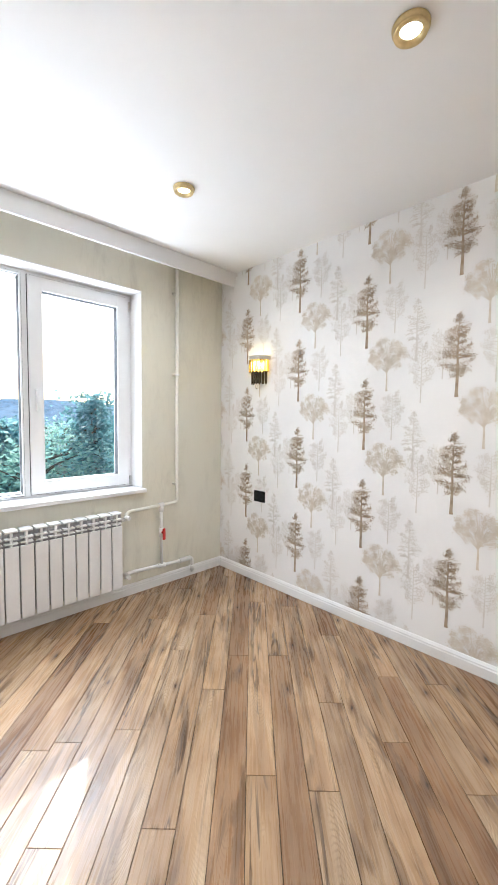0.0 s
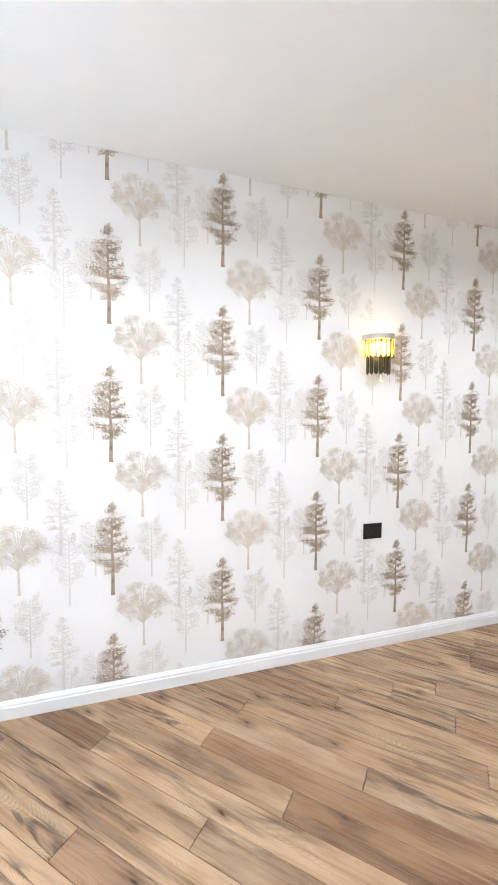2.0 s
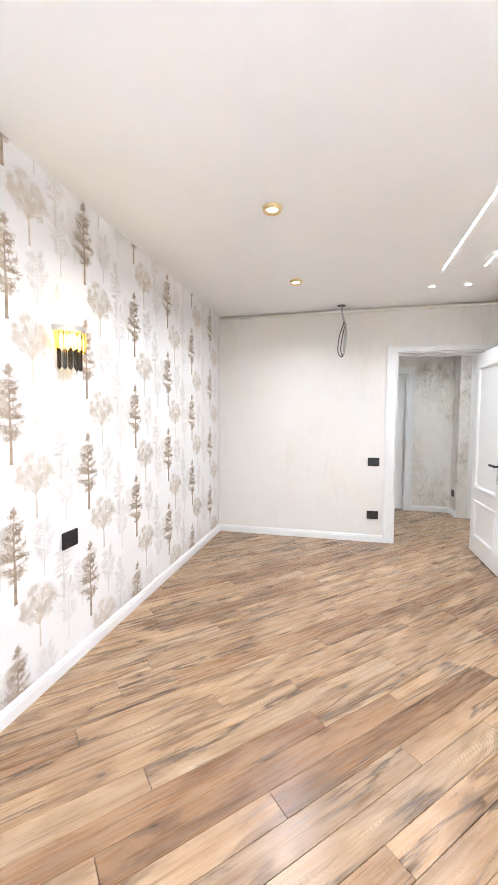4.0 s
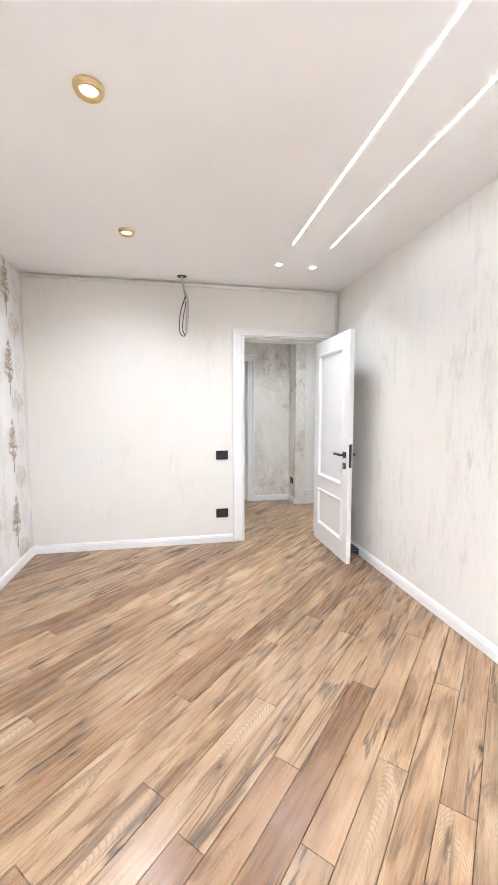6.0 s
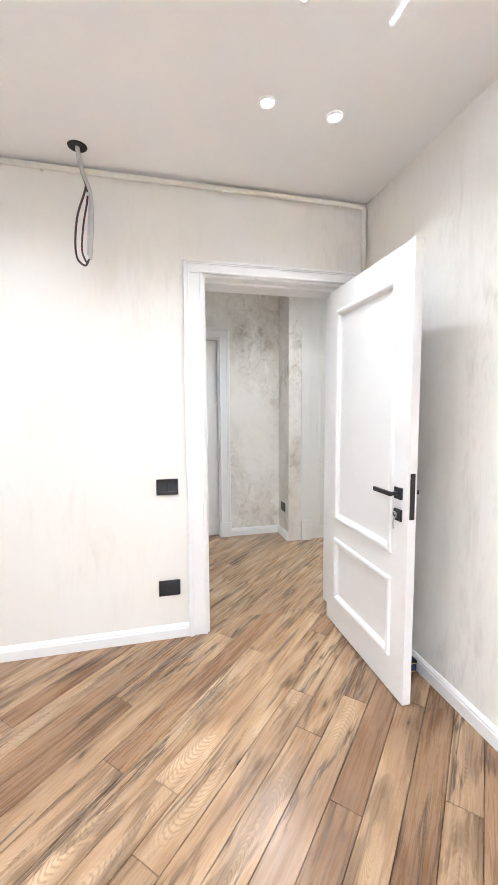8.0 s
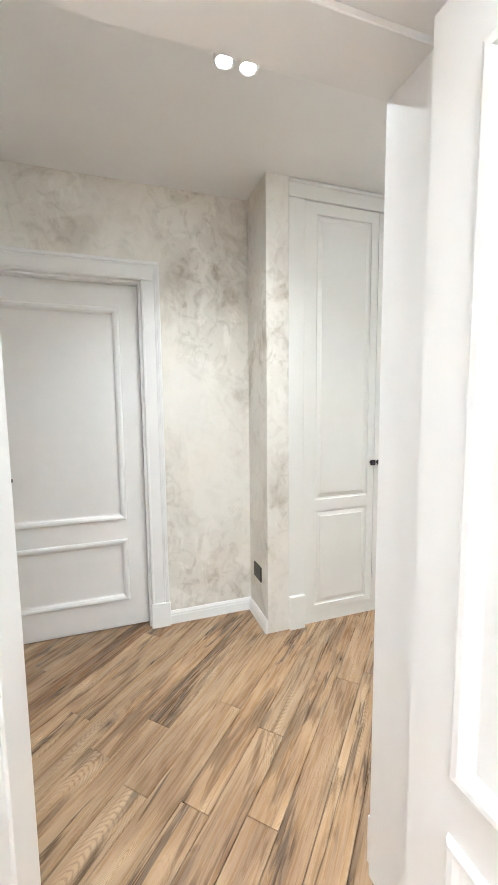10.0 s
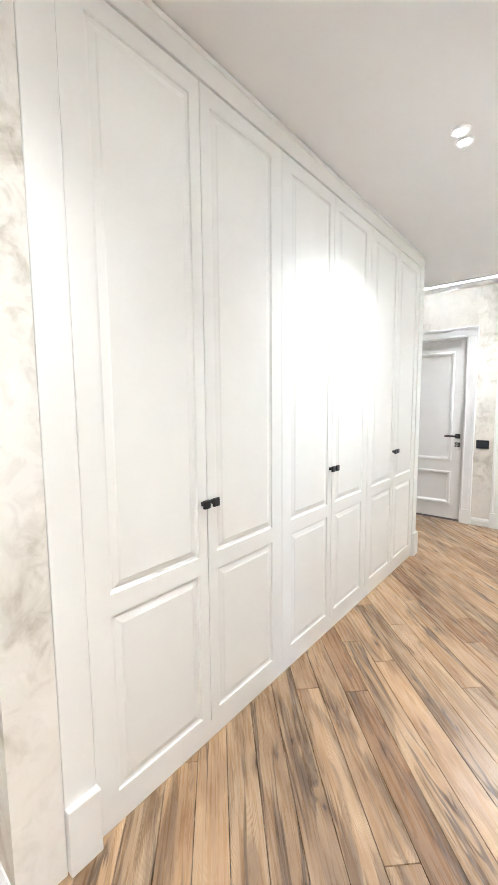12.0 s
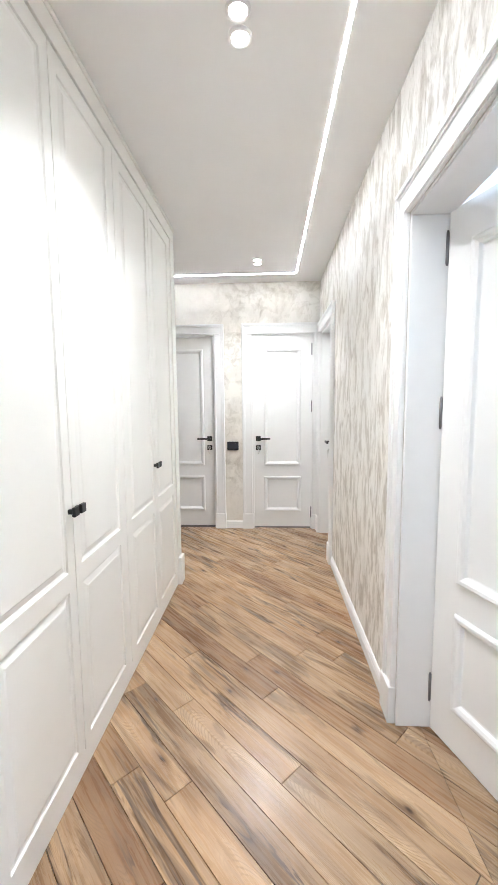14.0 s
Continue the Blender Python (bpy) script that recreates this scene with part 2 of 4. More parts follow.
M_LEAF_B = leaf_material("pine_green_hazed", (0.07, 0.17, 0.20), (0.17, 0.30, 0.32))
M_GROUND = plain("ground_far", (0.12, 0.14, 0.08), 0.9, vary=0.35, scale=0.3, bump=0)
# blue haze of the distance is put into the hills' base colour
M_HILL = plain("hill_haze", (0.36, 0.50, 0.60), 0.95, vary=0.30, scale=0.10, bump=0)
M_RENDER = plain("house_render", (0.72, 0.70, 0.66), 0.8, vary=0.08, scale=2, bump=0)
M_ROOF = plain("house_roof", (0.36, 0.34, 0.33), 0.7, vary=0.15, scale=3, bump=0)
M_PANE = plain("house_pane", (0.05, 0.07, 0.09), 0.15, bump=0)

# ---- building helpers ----


def box(bm, x0, x1, y0, y1, z0, z1):
    vs = [bm.verts.new((x, y, z)) for x in (x0, x1) for y in (y0, y1) for z in (z0, z1)]
    for f in ((0, 1, 3, 2), (4, 6, 7, 5), (0, 4, 5, 1), (2, 3, 7, 6), (0, 2, 6, 4), (1, 5, 7, 3)):
        bm.faces.new([vs[i] for i in f])
    return bm


def rbox(bm, x0, x1, y0, y1, z0, z1, r=0.003, seg=2):
    """A box with rounded edges."""
    b2 = bmesh.new()
    box(b2, x0, x1, y0, y1, z0, z1)
    bmesh.ops.recalc_face_normals(b2, faces=b2.faces)
    bmesh.ops.bevel(b2, geom=list(b2.edges), offset=r, segments=seg, affect="EDGES", profile=0.5)
    merge(bm, b2)
    return bm


def merge(bm, b2, m=None):
    table = {}
    for v in b2.verts:
        table[v] = bm.verts.new(m @ v.co if m else v.co)
    for f in b2.faces:
        nf = bm.faces.new([table[v] for v in f.verts])
        nf.smooth = f.smooth
    b2.free()


def tube(bm, pts, r, seg=10, caps=True):
    """A round bar along a polyline."""
    pts = [Vector(p) for p in pts]
    rings, side = [], None
    for i, p in enumerate(pts):
        a = pts[max(i - 1, 0)]
        b = pts[min(i + 1, len(pts) - 1)]
        d = (b - a).normalized()
        if side is None:
            side = d.orthogonal().normalized()
        side = (side - d * side.dot(d)).normalized()
        up = d.cross(side)
        rr = r[i] if isinstance(r, (list, tuple)) else r
        rings.append([bm.verts.new(p + rr * (math.cos(t) * side + math.sin(t) * up)) for t in [2 * math.pi * j / seg for j in range(seg)]])
    for r0, r1 in zip(rings, rings[1:]):
        for j in range(seg):
            f = bm.faces.new((r0[j], r0[(j + 1) % seg], r1[(j + 1) % seg], r1[j]))
            f.smooth = True
    if caps:
        bm.faces.new(rings[0][::-1])
        bm.faces.new(rings[-1])
    return bm


def bend(pts, r=0.03, n=5):
    """A polyline with its corners rounded."""
    pts = [Vector(p) for p in pts]
    out = [pts[0]]
    for a, b, c in zip(pts, pts[1:], pts[2:]):
        u, w = (a - b).normalized(), (c - b).normalized()
        p, q = b + u * r, b + w * r
        out += [p.lerp(b, t).lerp(b.lerp(q, t), t) for t in [i / n for i in range(n + 1)]]
    return out + [pts[-1]]


def lathe(bm, profile, seg=32, a0=0.0, a1=2 * math.pi, sx=1.0, sy=1.0):
    """Turn (radius, height) pairs round z."""
    full = abs(a1 - a0 - 2 * math.pi) < 1e-6
    n = seg if full else seg + 1
    rings = [[bm.verts.new((sx * r * math.cos(a0 + (a1 - a0) * j / seg), sy * r * math.sin(a0 + (a1 - a0) * j / seg), z)) for j in range(n)] for r, z in profile]
    for r0, r1 in zip(rings, rings[1:]):
        for j in range(n if full else n - 1):
            f = bm.faces.new((r0[j], r0[(j + 1) % n], r1[(j + 1) % n], r1[j]))
            f.smooth = True
    return rings


def finish(name, bm, material, recalc=True):
    if recalc:
        bmesh.ops.recalc_face_normals(bm, faces=bm.faces)
    me = bpy.data.meshes.new(name)
    bm.to_mesh(me)
    bm.free()
    me.materials.append(material)
    return me


def part(name, bm, material, parent, label="", m=None, recalc=True):
    ob = new(name, finish(name, bm, material, recalc))
    ob.parent = parent
    if m:
        ob.matrix_basis = m
    if label:
        tagged(ob, label)
    return ob


def solid(name, bm, material, label, category, kind="structure", m=None, group=""):
    ob = new(name, finish(name, bm, material))
    if m:
        ob.matrix_basis = m
    return tagged(ob, label, category, group, kind)


def empty(name, label, category, m=None, kind="", group=""):
    ob = new(name)
    ob.empty_display_size = 0.1
    if m:
        ob.matrix_basis = m
    return tagged(ob, label, category, group, kind)


def wall_with_holes(bm, axis, at0, at1, a0, a1, z0, z1, holes):
    """A wall between at0 and at1 across axis, running a0..a1, with openings (b0, b1, h0, h1)."""
    def put(p, q, lo, hi):
        if q - p > 1e-6 and hi - lo > 1e-6:
            if axis == "x":
                box(bm, at0, at1, p, q, lo, hi)
            else:
                box(bm, p, q, at0, at1, lo, hi)
    here = a0
    for b0, b1, h0, h1 in sorted(holes):
        put(here, b0, z0, z1)
        put(b0, b1, z0, h0)
        put(b0, b1, h1, z1)
        here = b1
    put(here, a1, z0, z1)
    return bm


H = 2.545
TOP = 2.70

# ---- walls, ceilings ----
WIN = (-2.25, -0.775, 0.765, 2.26)
solid("wall_west", wall_with_holes(bmesh.new(), "x", -0.40, 0.0, -2.98, 0.0, 0, TOP, [WIN]), M_PLASTER_BACKLIT,
      "beige streaked decorative plaster wall with a window opening, coloured darker as backlit", "wall")
wall_north = solid("wall_north", box(bmesh.new(), -0.40, 5.70, 0.0, 0.25, 0, TOP), M_PAPER, "white wallpapered wall printed with misty trees", "wall")
D1 = (-2.842, -1.985, 0, 2.068)
solid("wall_east", wall_with_holes(bmesh.new(), "x", 5.486, 5.691, -3.13, 0.0, 0, TOP, [D1]), M_PLASTER,
      "pale beige decorative plaster wall with a doorway", "wall")
solid("wall_south", box(bmesh.new(), -0.40, 5.486, -3.13, -2.98, 0, TOP), M_PLASTER_STREAK, "pale plaster wall with vertical trowel streaks", "wall")
D2 = (-4.93, -4.15, 0, 2.02)
D3 = (-7.33, -6.63, 0, 2.02)
solid("wall_hall_west", wall_with_holes(bmesh.new(), "x", 5.55, 5.70, -7.61, -3.13, 0, TOP, [D2, D3]), M_PLASTER_STROKE,
      "hall wall in pearly plaster with vertical flake strokes", "wall")
solid("wall_hall_west_skin", wall_with_holes(bmesh.new(), "x", 5.691, 5.70, -3.13, -1.15, 0, TOP, [D1]), M_PLASTER_STROKE, "pearly hall plaster around the bedroom doorway", "wall")
D4 = (-2.35, -1.45, 0, 2.03)
solid("wall_hall_east", wall_with_holes(bmesh.new(), "x", 7.19, 7.34, -2.984, -1.15, 0, TOP, [D4]), M_PLASTER_HALL, "hall wall in mottled grey-beige plaster", "wall")
solid("wall_hall_pillar", box(bmesh.new(), 6.882, 7.53, -3.115, -2.984, 0, TOP), M_PLASTER_HALL, "plastered pier beside the wardrobe", "wall")
D5, D6 = (5.763, 6.388, 0, 2.035), (6.782, 7.48, 0, 2.035)
solid("wall_hall_south", wall_with_holes(bmesh.new(), "y", -7.61, -7.465, 5.70, 8.31, 0, TOP, [D5, D6]), M_PLASTER_HALL, "hall end wall in pale mottled plaster with two doors", "wall")
solid("wall_hall_north", box(bmesh.new(), 5.691, 8.31, -1.15, -1.0, 0, TOP), M_PLASTER_HALL, "plain plaster wall closing the hall", "wall")
solid("wall_entry_east", box(bmesh.new(), 8.31, 8.46, -7.61, -1.0, 0, TOP), M_PLASTER_HALL, "plain plaster wall closing the entry", "wall")
solid("wall_wardrobe_back", box(bmesh.new(), 7.53, 7.63, -6.25, -2.984, 0, TOP), M_PLASTER_HALL, "plain wall behind the wardrobe", "wall")
# the neighbouring room behind the open hall door
solid("wall_far_room_west", wall_with_holes(bmesh.new(), "x", 2.4, 2.6, -6.2, -3.13, 0, TOP, [(-5.3, -3.9, 0.8, 2.2)]), M_PLASTER, "plain wall with a window opening", "wall")
solid("wall_far_room_south", box(bmesh.new(), 2.4, 5.55, -6.35, -6.2, 0, TOP), M_PLASTER, "plain plaster wall of the next room", "wall")
solid("wall_closets_back", box(bmesh.new(), 5.0, 8.46, -8.4, -8.3, 0, TOP), M_PLASTER, "plain wall behind the end doors", "wall")

FASCIA_X = 0.178
solid("ceiling_bedroom", box(bmesh.new(), 0.0, 5.486, -2.98, 0.0, H, TOP), M_CEIL, "smooth matt white bedroom ceiling", "ceiling")
solid("ceiling_hall", box(bmesh.new(), 5.70, 8.31, -7.465, -1.15, H, TOP), M_CEIL, "smooth white hall ceiling", "ceiling")
solid("ceiling_far_room", box(bmesh.new(), 2.6, 5.55, -6.2, -3.13, H, TOP), M_CEIL, "plain white ceiling", "ceiling")
fb = bmesh.new()
rbox(fb, FASCIA_X - 0.022, FASCIA_X, -2.98, -0.001, 2.432, H, 0.003)
solid("trim_curtain_fascia", fb, M_WHITE, "white fascia board hiding the curtain niche", "trim")


def skirting(name, runs, label="white moulded skirting board"):
    """Runs of (x0, y0, x1, y1) along walls; the board lies to the left of the run."""
    bm = bmesh.new()
    prof = [(0.0005, 0.0), (0.016, 0.0), (0.016, 0.052), (0.013, 0.058), (0.013, 0.066), (0.008, 0.075), (0.005, 0.080), (0.0005, 0.080)]
    for x0, y0, x1, y1 in runs:
        d = Vector((x1 - x0, y1 - y0, 0)).normalized()
        nrm = Vector((-d.y, d.x, 0))
        ends = []
        for p in (Vector((x0, y0, 0)), Vector((x1, y1, 0))):
            ends.append([bm.verts.new(p + nrm * a + Vector((0, 0, z))) for a, z in prof])
        k = len(prof)
        for i in range(k):
            bm.faces.new((ends[0][i], ends[0][(i + 1) % k], ends[1][(i + 1) % k], ends[1][i]))
        bm.faces.new(ends[0][::-1])
        bm.faces.new(ends[1])
    solid(name, bm, M_WHITE, label, "skirting")


skirting("baseboard_bedroom", [(5.486, 0, 0, 0), (0, 0, 0, -2.98), (0, -2.98, 5.486, -2.98), (5.486, -1.876, 5.486, -0.017), (5.486, -2.963, 5.486, -2.908)])
skirting("baseboard_hall", [(7.19, -2.984, 7.19, -2.457), (6.882, -2.984, 7.173, -2.984), (5.70, -5.045, 5.70, -6.518), (5.70, -2.91, 5.70, -4.04),
                            (6.498, -7.465, 6.672, -7.465), (7.19, -1.34, 7.19, -1.15)])

# ---- door and panel builders ----
RAISED = [(0.0, 0.0), (0.003, 0.009), (0.010, 0.013), (0.021, 0.012), (0.031, 0.006), (0.037, -0.005), (0.043, -0.007)]
ROUTED = [(0.0, 0.0), (0.003, -0.006), (0.012, -0.0085), (0.032, -0.0030), (0.037, 0.0)]


def panel_mesh(x0, x1, z0, z1, rings):
    """A moulded panel in the front plane y = 0 (towards -y is proud)."""
    bm = bmesh.new()
    loops = []
    for inset, out in rings:
        loops.append([bm.verts.new((x, -out, z)) for x, z in ((x0 + inset, z0 + inset), (x1 - inset, z0 + inset), (x1 - inset, z1 - inset), (x0 + inset, z1 - inset))])
    for a, b in zip(loops, loops[1:]):
        for i in range(4):
            bm.faces.new((a[i], a[(i + 1) % 4], b[(i + 1) % 4], b[i]))
    bm.faces.new(loops[-1])
    return bm


def slab_mesh(w, h, t, panels):
    """A leaf w x h, front at y = 0, back at y = t, open in front where panels sit."""
    bm = bmesh.new()
    xs = [0, panels[0][0], panels[0][1], w]
    rows = sorted((p[2], p[3]) for p in panels)
    zs = [0] + [z for r in rows for z in r] + [h]
    f = [[bm.verts.new((x, 0, z)) for z in zs] for x in xs]
    k = [[bm.verts.new((x, t, z)) for z in zs] for x in xs]
    for i in range(3):
        for j in range(len(zs) - 1):
            if not (i == 1 and j % 2 == 1):
                bm.faces.new((f[i][j], f[i + 1][j], f[i + 1][j + 1], f[i][j + 1]))
            bm.faces.new((k[i][j], k[i][j + 1], k[i + 1][j + 1], k[i + 1][j]))
    for j in range(len(zs) - 1):
        bm.faces.new((f[0][j], f[0][j + 1], k[0][j + 1], k[0][j]))
        bm.faces.new((f[3][j], k[3][j], k[3][j + 1], f[3][j + 1]))
    for i in range(3):
        bm.faces.new((f[i][0], k[i][0], k[i + 1][0], f[i + 1][0]))
        bm.faces.new((f[i][-1], f[i + 1][-1], k[i + 1][-1], k[i][-1]))
    return bm


def lever_handle(parent, x, z, direction, key=False, y=0.0, sign=-1):
    """Square rose with a lever and a lock rose below it, on the front face."""
    bm = bmesh.new()
    s = sign
    rbox(bm, x - 0.026, x + 0.026, *sorted((y, y + s * 0.010)), z - 0.026, z + 0.026, 0.002)
    tube(bm, [(x, y + s * 0.010, z), (x, y + s * 0.048, z)], 0.009, 10)
    lo, hi = sorted((x - direction * 0.010, x + direction * 0.125))
    rbox(bm, lo, hi, *sorted((y + s * 0.040, y + s * 0.054)), z - 0.010, z + 0.010, 0.003)
    part("lever_handle", bm, M_BLACK, parent, "matt black square lever handle")
    bm = bmesh.new()
    rbox(bm, x - 0.026, x + 0.026, *sorted((y, y + s * 0.010)), z - 0.122, z - 0.070, 0.002)
    part("lock_rose", bm, M_BLACK, parent, "black square lock rose")
    if key:
        bm = bmesh.new()
        ky = y + s * 0.022
        tube(bm, [(x, y, z - 0.090), (x, ky, z - 0.090)], 0.004, 8)
        ring = [(x + 0.013 * math.cos(a), ky, z - 0.094 + 0.013 * math.sin(a)) for a in [i * math.pi / 6 for i in range(13)]]
        tube(bm, ring, 0.003, 6)
        tube(bm, [(x + 0.002, ky, z - 0.104), (x - direction * -0.010, ky, z - 0.130), (x - direction * -0.004, ky, z - 0.158)], 0.0035, 6)
        part("key", bm, M_STEEL, parent, "steel key hanging in the lock")


def hinge(parent, x, y, z):
    bm = bmesh.new()
    tube(bm, [(x, y, z - 0.055), (x, y, z + 0.055)], 0.0055, 10)
    for zz in (-0.057, 0.057):
        tube(bm, [(x, y, z + zz - 0.004), (x, y, z + zz + 0.004)], 0.004, 8)
    part("hinge", bm, M_DARKSTEEL, parent)


def casing(parent, w, h, cw, y0, sign, plinth=0.0, left=True, right=True, lw=None, rw=None):
    """Architrave round an opening 0..w x 0..h on the face y0; sign -1 is towards -y."""
    lw, rw = lw or cw, rw or cw
    steps = [(0.0, 1.0, 0.016), (0.025, 0.16, 0.022), (0.80, 0.975, 0.027), (0.70, 0.80, 0.021)]

    def board(name, make):
        bm = bmesh.new()
        for a, b, out in steps:
            ys = sorted((y0 + sign * 0.0005, y0 + sign * out))
            x0_, x1_, z0_, z1_ = make(a, b)
            rbox(bm, x0_, x1_, ys[0], ys[1], z0_, z1_, 0.0018, 1)
        part(name, bm, M_WHITE, parent)
    if left:
        board("casing", lambda a, b: (-lw * b, -lw * a, 0, h - 0.001 + (cw * a if a > 0.5 else 0)))
    if right:
        board("casing", lambda a, b: (w + rw * a, w + rw * b, 0, h - 0.001 + (cw * a if a > 0.5 else 0)))
    board("head_casing", lambda a, b: (-lw * b, w + rw * b, h + cw * a, h + cw * b))
    if plinth:
        for on, lo, hi in ((left, -lw - 0.004, 0.003), (right, w - 0.003, w + rw + 0.004)):
            if on:
                bm = bmesh.new()
                ys = sorted((y0 + sign * 0.0005, y0 + sign * 0.032))
                rbox(bm, lo, hi, ys[0], ys[1], 0, plinth, 0.003)
                part("plinth_block", bm, M_WHITE, parent)


def lining(parent, w, h, depth, stop_y=None):
    """Jamb lining inside an opening, from y = 0 to depth."""
    for name, a in (("jamb", (0.0005, 0.014, 0.0, depth, 0, h - 0.015)), ("jamb", (w - 0.014, w - 0.0005, 0.0, depth, 0, h - 0.015)), ("head_jamb", (0.0005, w - 0.0005, 0.0, depth, h - 0.014, h - 0.0005))):
        bm = bmesh.new()
        rbox(bm, *a, 0.002, 1)
        if stop_y is not None:
            x0, x1, _, _, z0, z1 = a
            if name == "jamb":
                sx = (0.012, 0.020) if x0 < w / 2 else (w - 0.020, w - 0.012)
                rbox(bm, *sx, stop_y, depth, z0, z1, 0.002, 1)
            else:
                rbox(bm, 0.020, w - 0.020, stop_y, depth, h - 0.028, h - 0.012, 0.002, 1)
        part(name, bm, M_WHITE, parent)


def interior_leaf(parent, w, h, t, m, handle_x, direction, key=False, both=False):
    mx = 0.105
    lo, hi = (mx, w - mx, 0.165, 0.545), (mx, w - mx, 0.66, h - 0.125)
    leaf = part("leaf", slab_mesh(w, h, t, [lo, hi]), M_WHITE, parent, "white panelled door leaf", m)
    for p in (lo, hi):
        part("panel", panel_mesh(*p, RAISED), M_WHITE, leaf)
    lever_handle(leaf, handle_x, 0.945, direction, key)
    if both:
        lever_handle(leaf, handle_x, 0.945, direction, False, t, 1)
    return leaf


# ---- bedroom doorway with the open door: local x runs along -y, front faces the bedroom ----
def face_west(x, y):
    """Local +x along world -y, local -y towards world -x."""
    return pose(x, y, 0, 0, 0, -90)


def face_east(x, y):
    return pose(x, y, 0, 0, 0, 90)


W1 = 0.857
door_1 = empty("door_1", "white panelled bedroom door standing open with black lever handle", "door", face_west(5.486, -1.985), "structure")
casing(door_1, W1, 2.068, 0.068, 0.0, -1, 0, True, True, 0.108, 0.064)
casing(door_1, W1, 2.068, 0.068, 0.214, 1, 0.15, True, True, 0.11, 0.066)
lining(door_1, W1, 2.068, 0.214, 0.062)
# thin grey strip added as the shadow line at the stop's edge
bm = bmesh.new()
rbox(bm, W1 - 0.0190, W1 - 0.0145, 0.0590, 0.0635, 0.0, 2.035, 0.0015, 1)
part("stop_shadow_strip", bm, M_SHADE_GREY, door_1, "grey strip painting the shadow line along the door stop")
# leaf hinged on the far side, swung a little past a right angle into the room
leaf_1 = interior_leaf(door_1, 0.785, 2.0, 0.04, pose(0.800 - 0.04, -0.012, 0.008, 0, 0, -90.0) , 0.722, -1, True, True)
for z in (0.22, 1.30, 1.82):
    hinge(door_1, 0.812, -0.004, z)
    bm = bmesh.new()
    rbox(bm, W1 - 0.0155, W1 - 0.0135, 0.040, 0.059, z - 0.052, z + 0.052, 0.0009, 1)
    part("hinge_plate", bm, M_BLACK, door_1, "black hinge plate let into the jamb")
bm = bmesh.new()
rbox(bm, 0.7835, 0.7865, 0.008, 0.032, 0.84, 1.04, 0.001, 1)
part("latch_plate", bm, M_BLACK, leaf_1, "black latch plate on the door edge")
bm = bmesh.new()
rbox(bm, 0.0135, 0.0165, 0.012, 0.034, 0.875, 0.965, 0.001, 1)
part("strike_plate", bm, M_BLACK, door_1, "black strike plate")

# ---- hall doors ----
door_2 = empty("door_2", "white panelled hall door standing open into the next room", "door", face_east(5.70, -4.93), "structure")
casing(door_2, 0.78, 2.02, 0.105, 0.0, -1, 0.16)
lining(door_2, 0.78, 2.02, 0.15)
leaf_2 = interior_leaf(door_2, 0.75, 2.0, 0.04, pose(0.020, 0.134, 0.008, 0, 0, 19), 0.69, -1)
for z in (0.18, 1.29, 1.885):
    hinge(door_2, 0.0165, 0.130, z)
door_3 = empty("door_3", "white closed door in the hall side wall", "door", face_east(5.70, -7.33), "structure")
casing(door_3, 0.70, 2.02, 0.105, 0.0, -1, 0.16)
lining(door_3, 0.70, 2.02, 0.15)
interior_leaf(door_3, 0.668, 2.0, 0.04, pose(0.016, 0.085, 0.006), 0.07, 1, True)
door_4 = empty("door_4", "white closed two-panel door facing the bedroom", "door", face_west(7.19, -1.45), "structure")
casing(door_4, 0.90, 2.03, 0.105, 0.0, -1, 0.15)
lining(door_4, 0.90, 2.03, 0.12)
interior_leaf(door_4, 0.868, 2.008, 0.04, pose(0.016, 0.055, 0.006), 0.07, 1)
# the end wall's doors face north: local x runs along -x
door_5 = empty("door_5", "white closed narrow door at the end of the hall", "door", pose(6.388, -7.465, 0, 0, 0, 180), "structure")
casing(door_5, 0.625, 2.035, 0.105, 0.0, -1, 0.16, True, True, None, 0.055)
lining(door_5, 0.625, 2.035, 0.12)
interior_leaf(door_5, 0.595, 2.000, 0.04, pose(0.015, 0.006, 0.018), 0.045, 1, True)
for z in (0.18, 1.296, 1.878):
    hinge(door_5, 0.612, 0.0, z)
door_6 = empty("door_6", "white closed door partly behind the wardrobe end", "door", pose(7.48, -7.465, 0, 0, 0, 180), "structure")
casing(door_6, 0.698, 2.035, 0.105, 0.0, -1, 0.16)
lining(door_6, 0.698, 2.035, 0.12)
interior_leaf(door_6, 0.668, 2.000, 0.04, pose(0.015, 0.03, 0.018), 0.62, -1, True)

# ---- window ----
window_1 = empty("window_1", "white plastic double casement window above the radiator", "window", None, "structure")
WX0, WX1 = -0.235, -0.165


def frame_ring(bm, x0, x1, y0, y1, z0, z1, t):
    rbox(bm, x0, x1, y0, y0 + t, z0, z1, 0.004)
    rbox(bm, x0, x1, y1 - t, y1, z0, z1, 0.004)
    rbox(bm, x0, x1, y0 + t - 0.004, y1 - t + 0.004, z0, z0 + t, 0.004)
    rbox(bm, x0, x1, y0 + t - 0.004, y1 - t + 0.004, z1 - t, z1, 0.004)


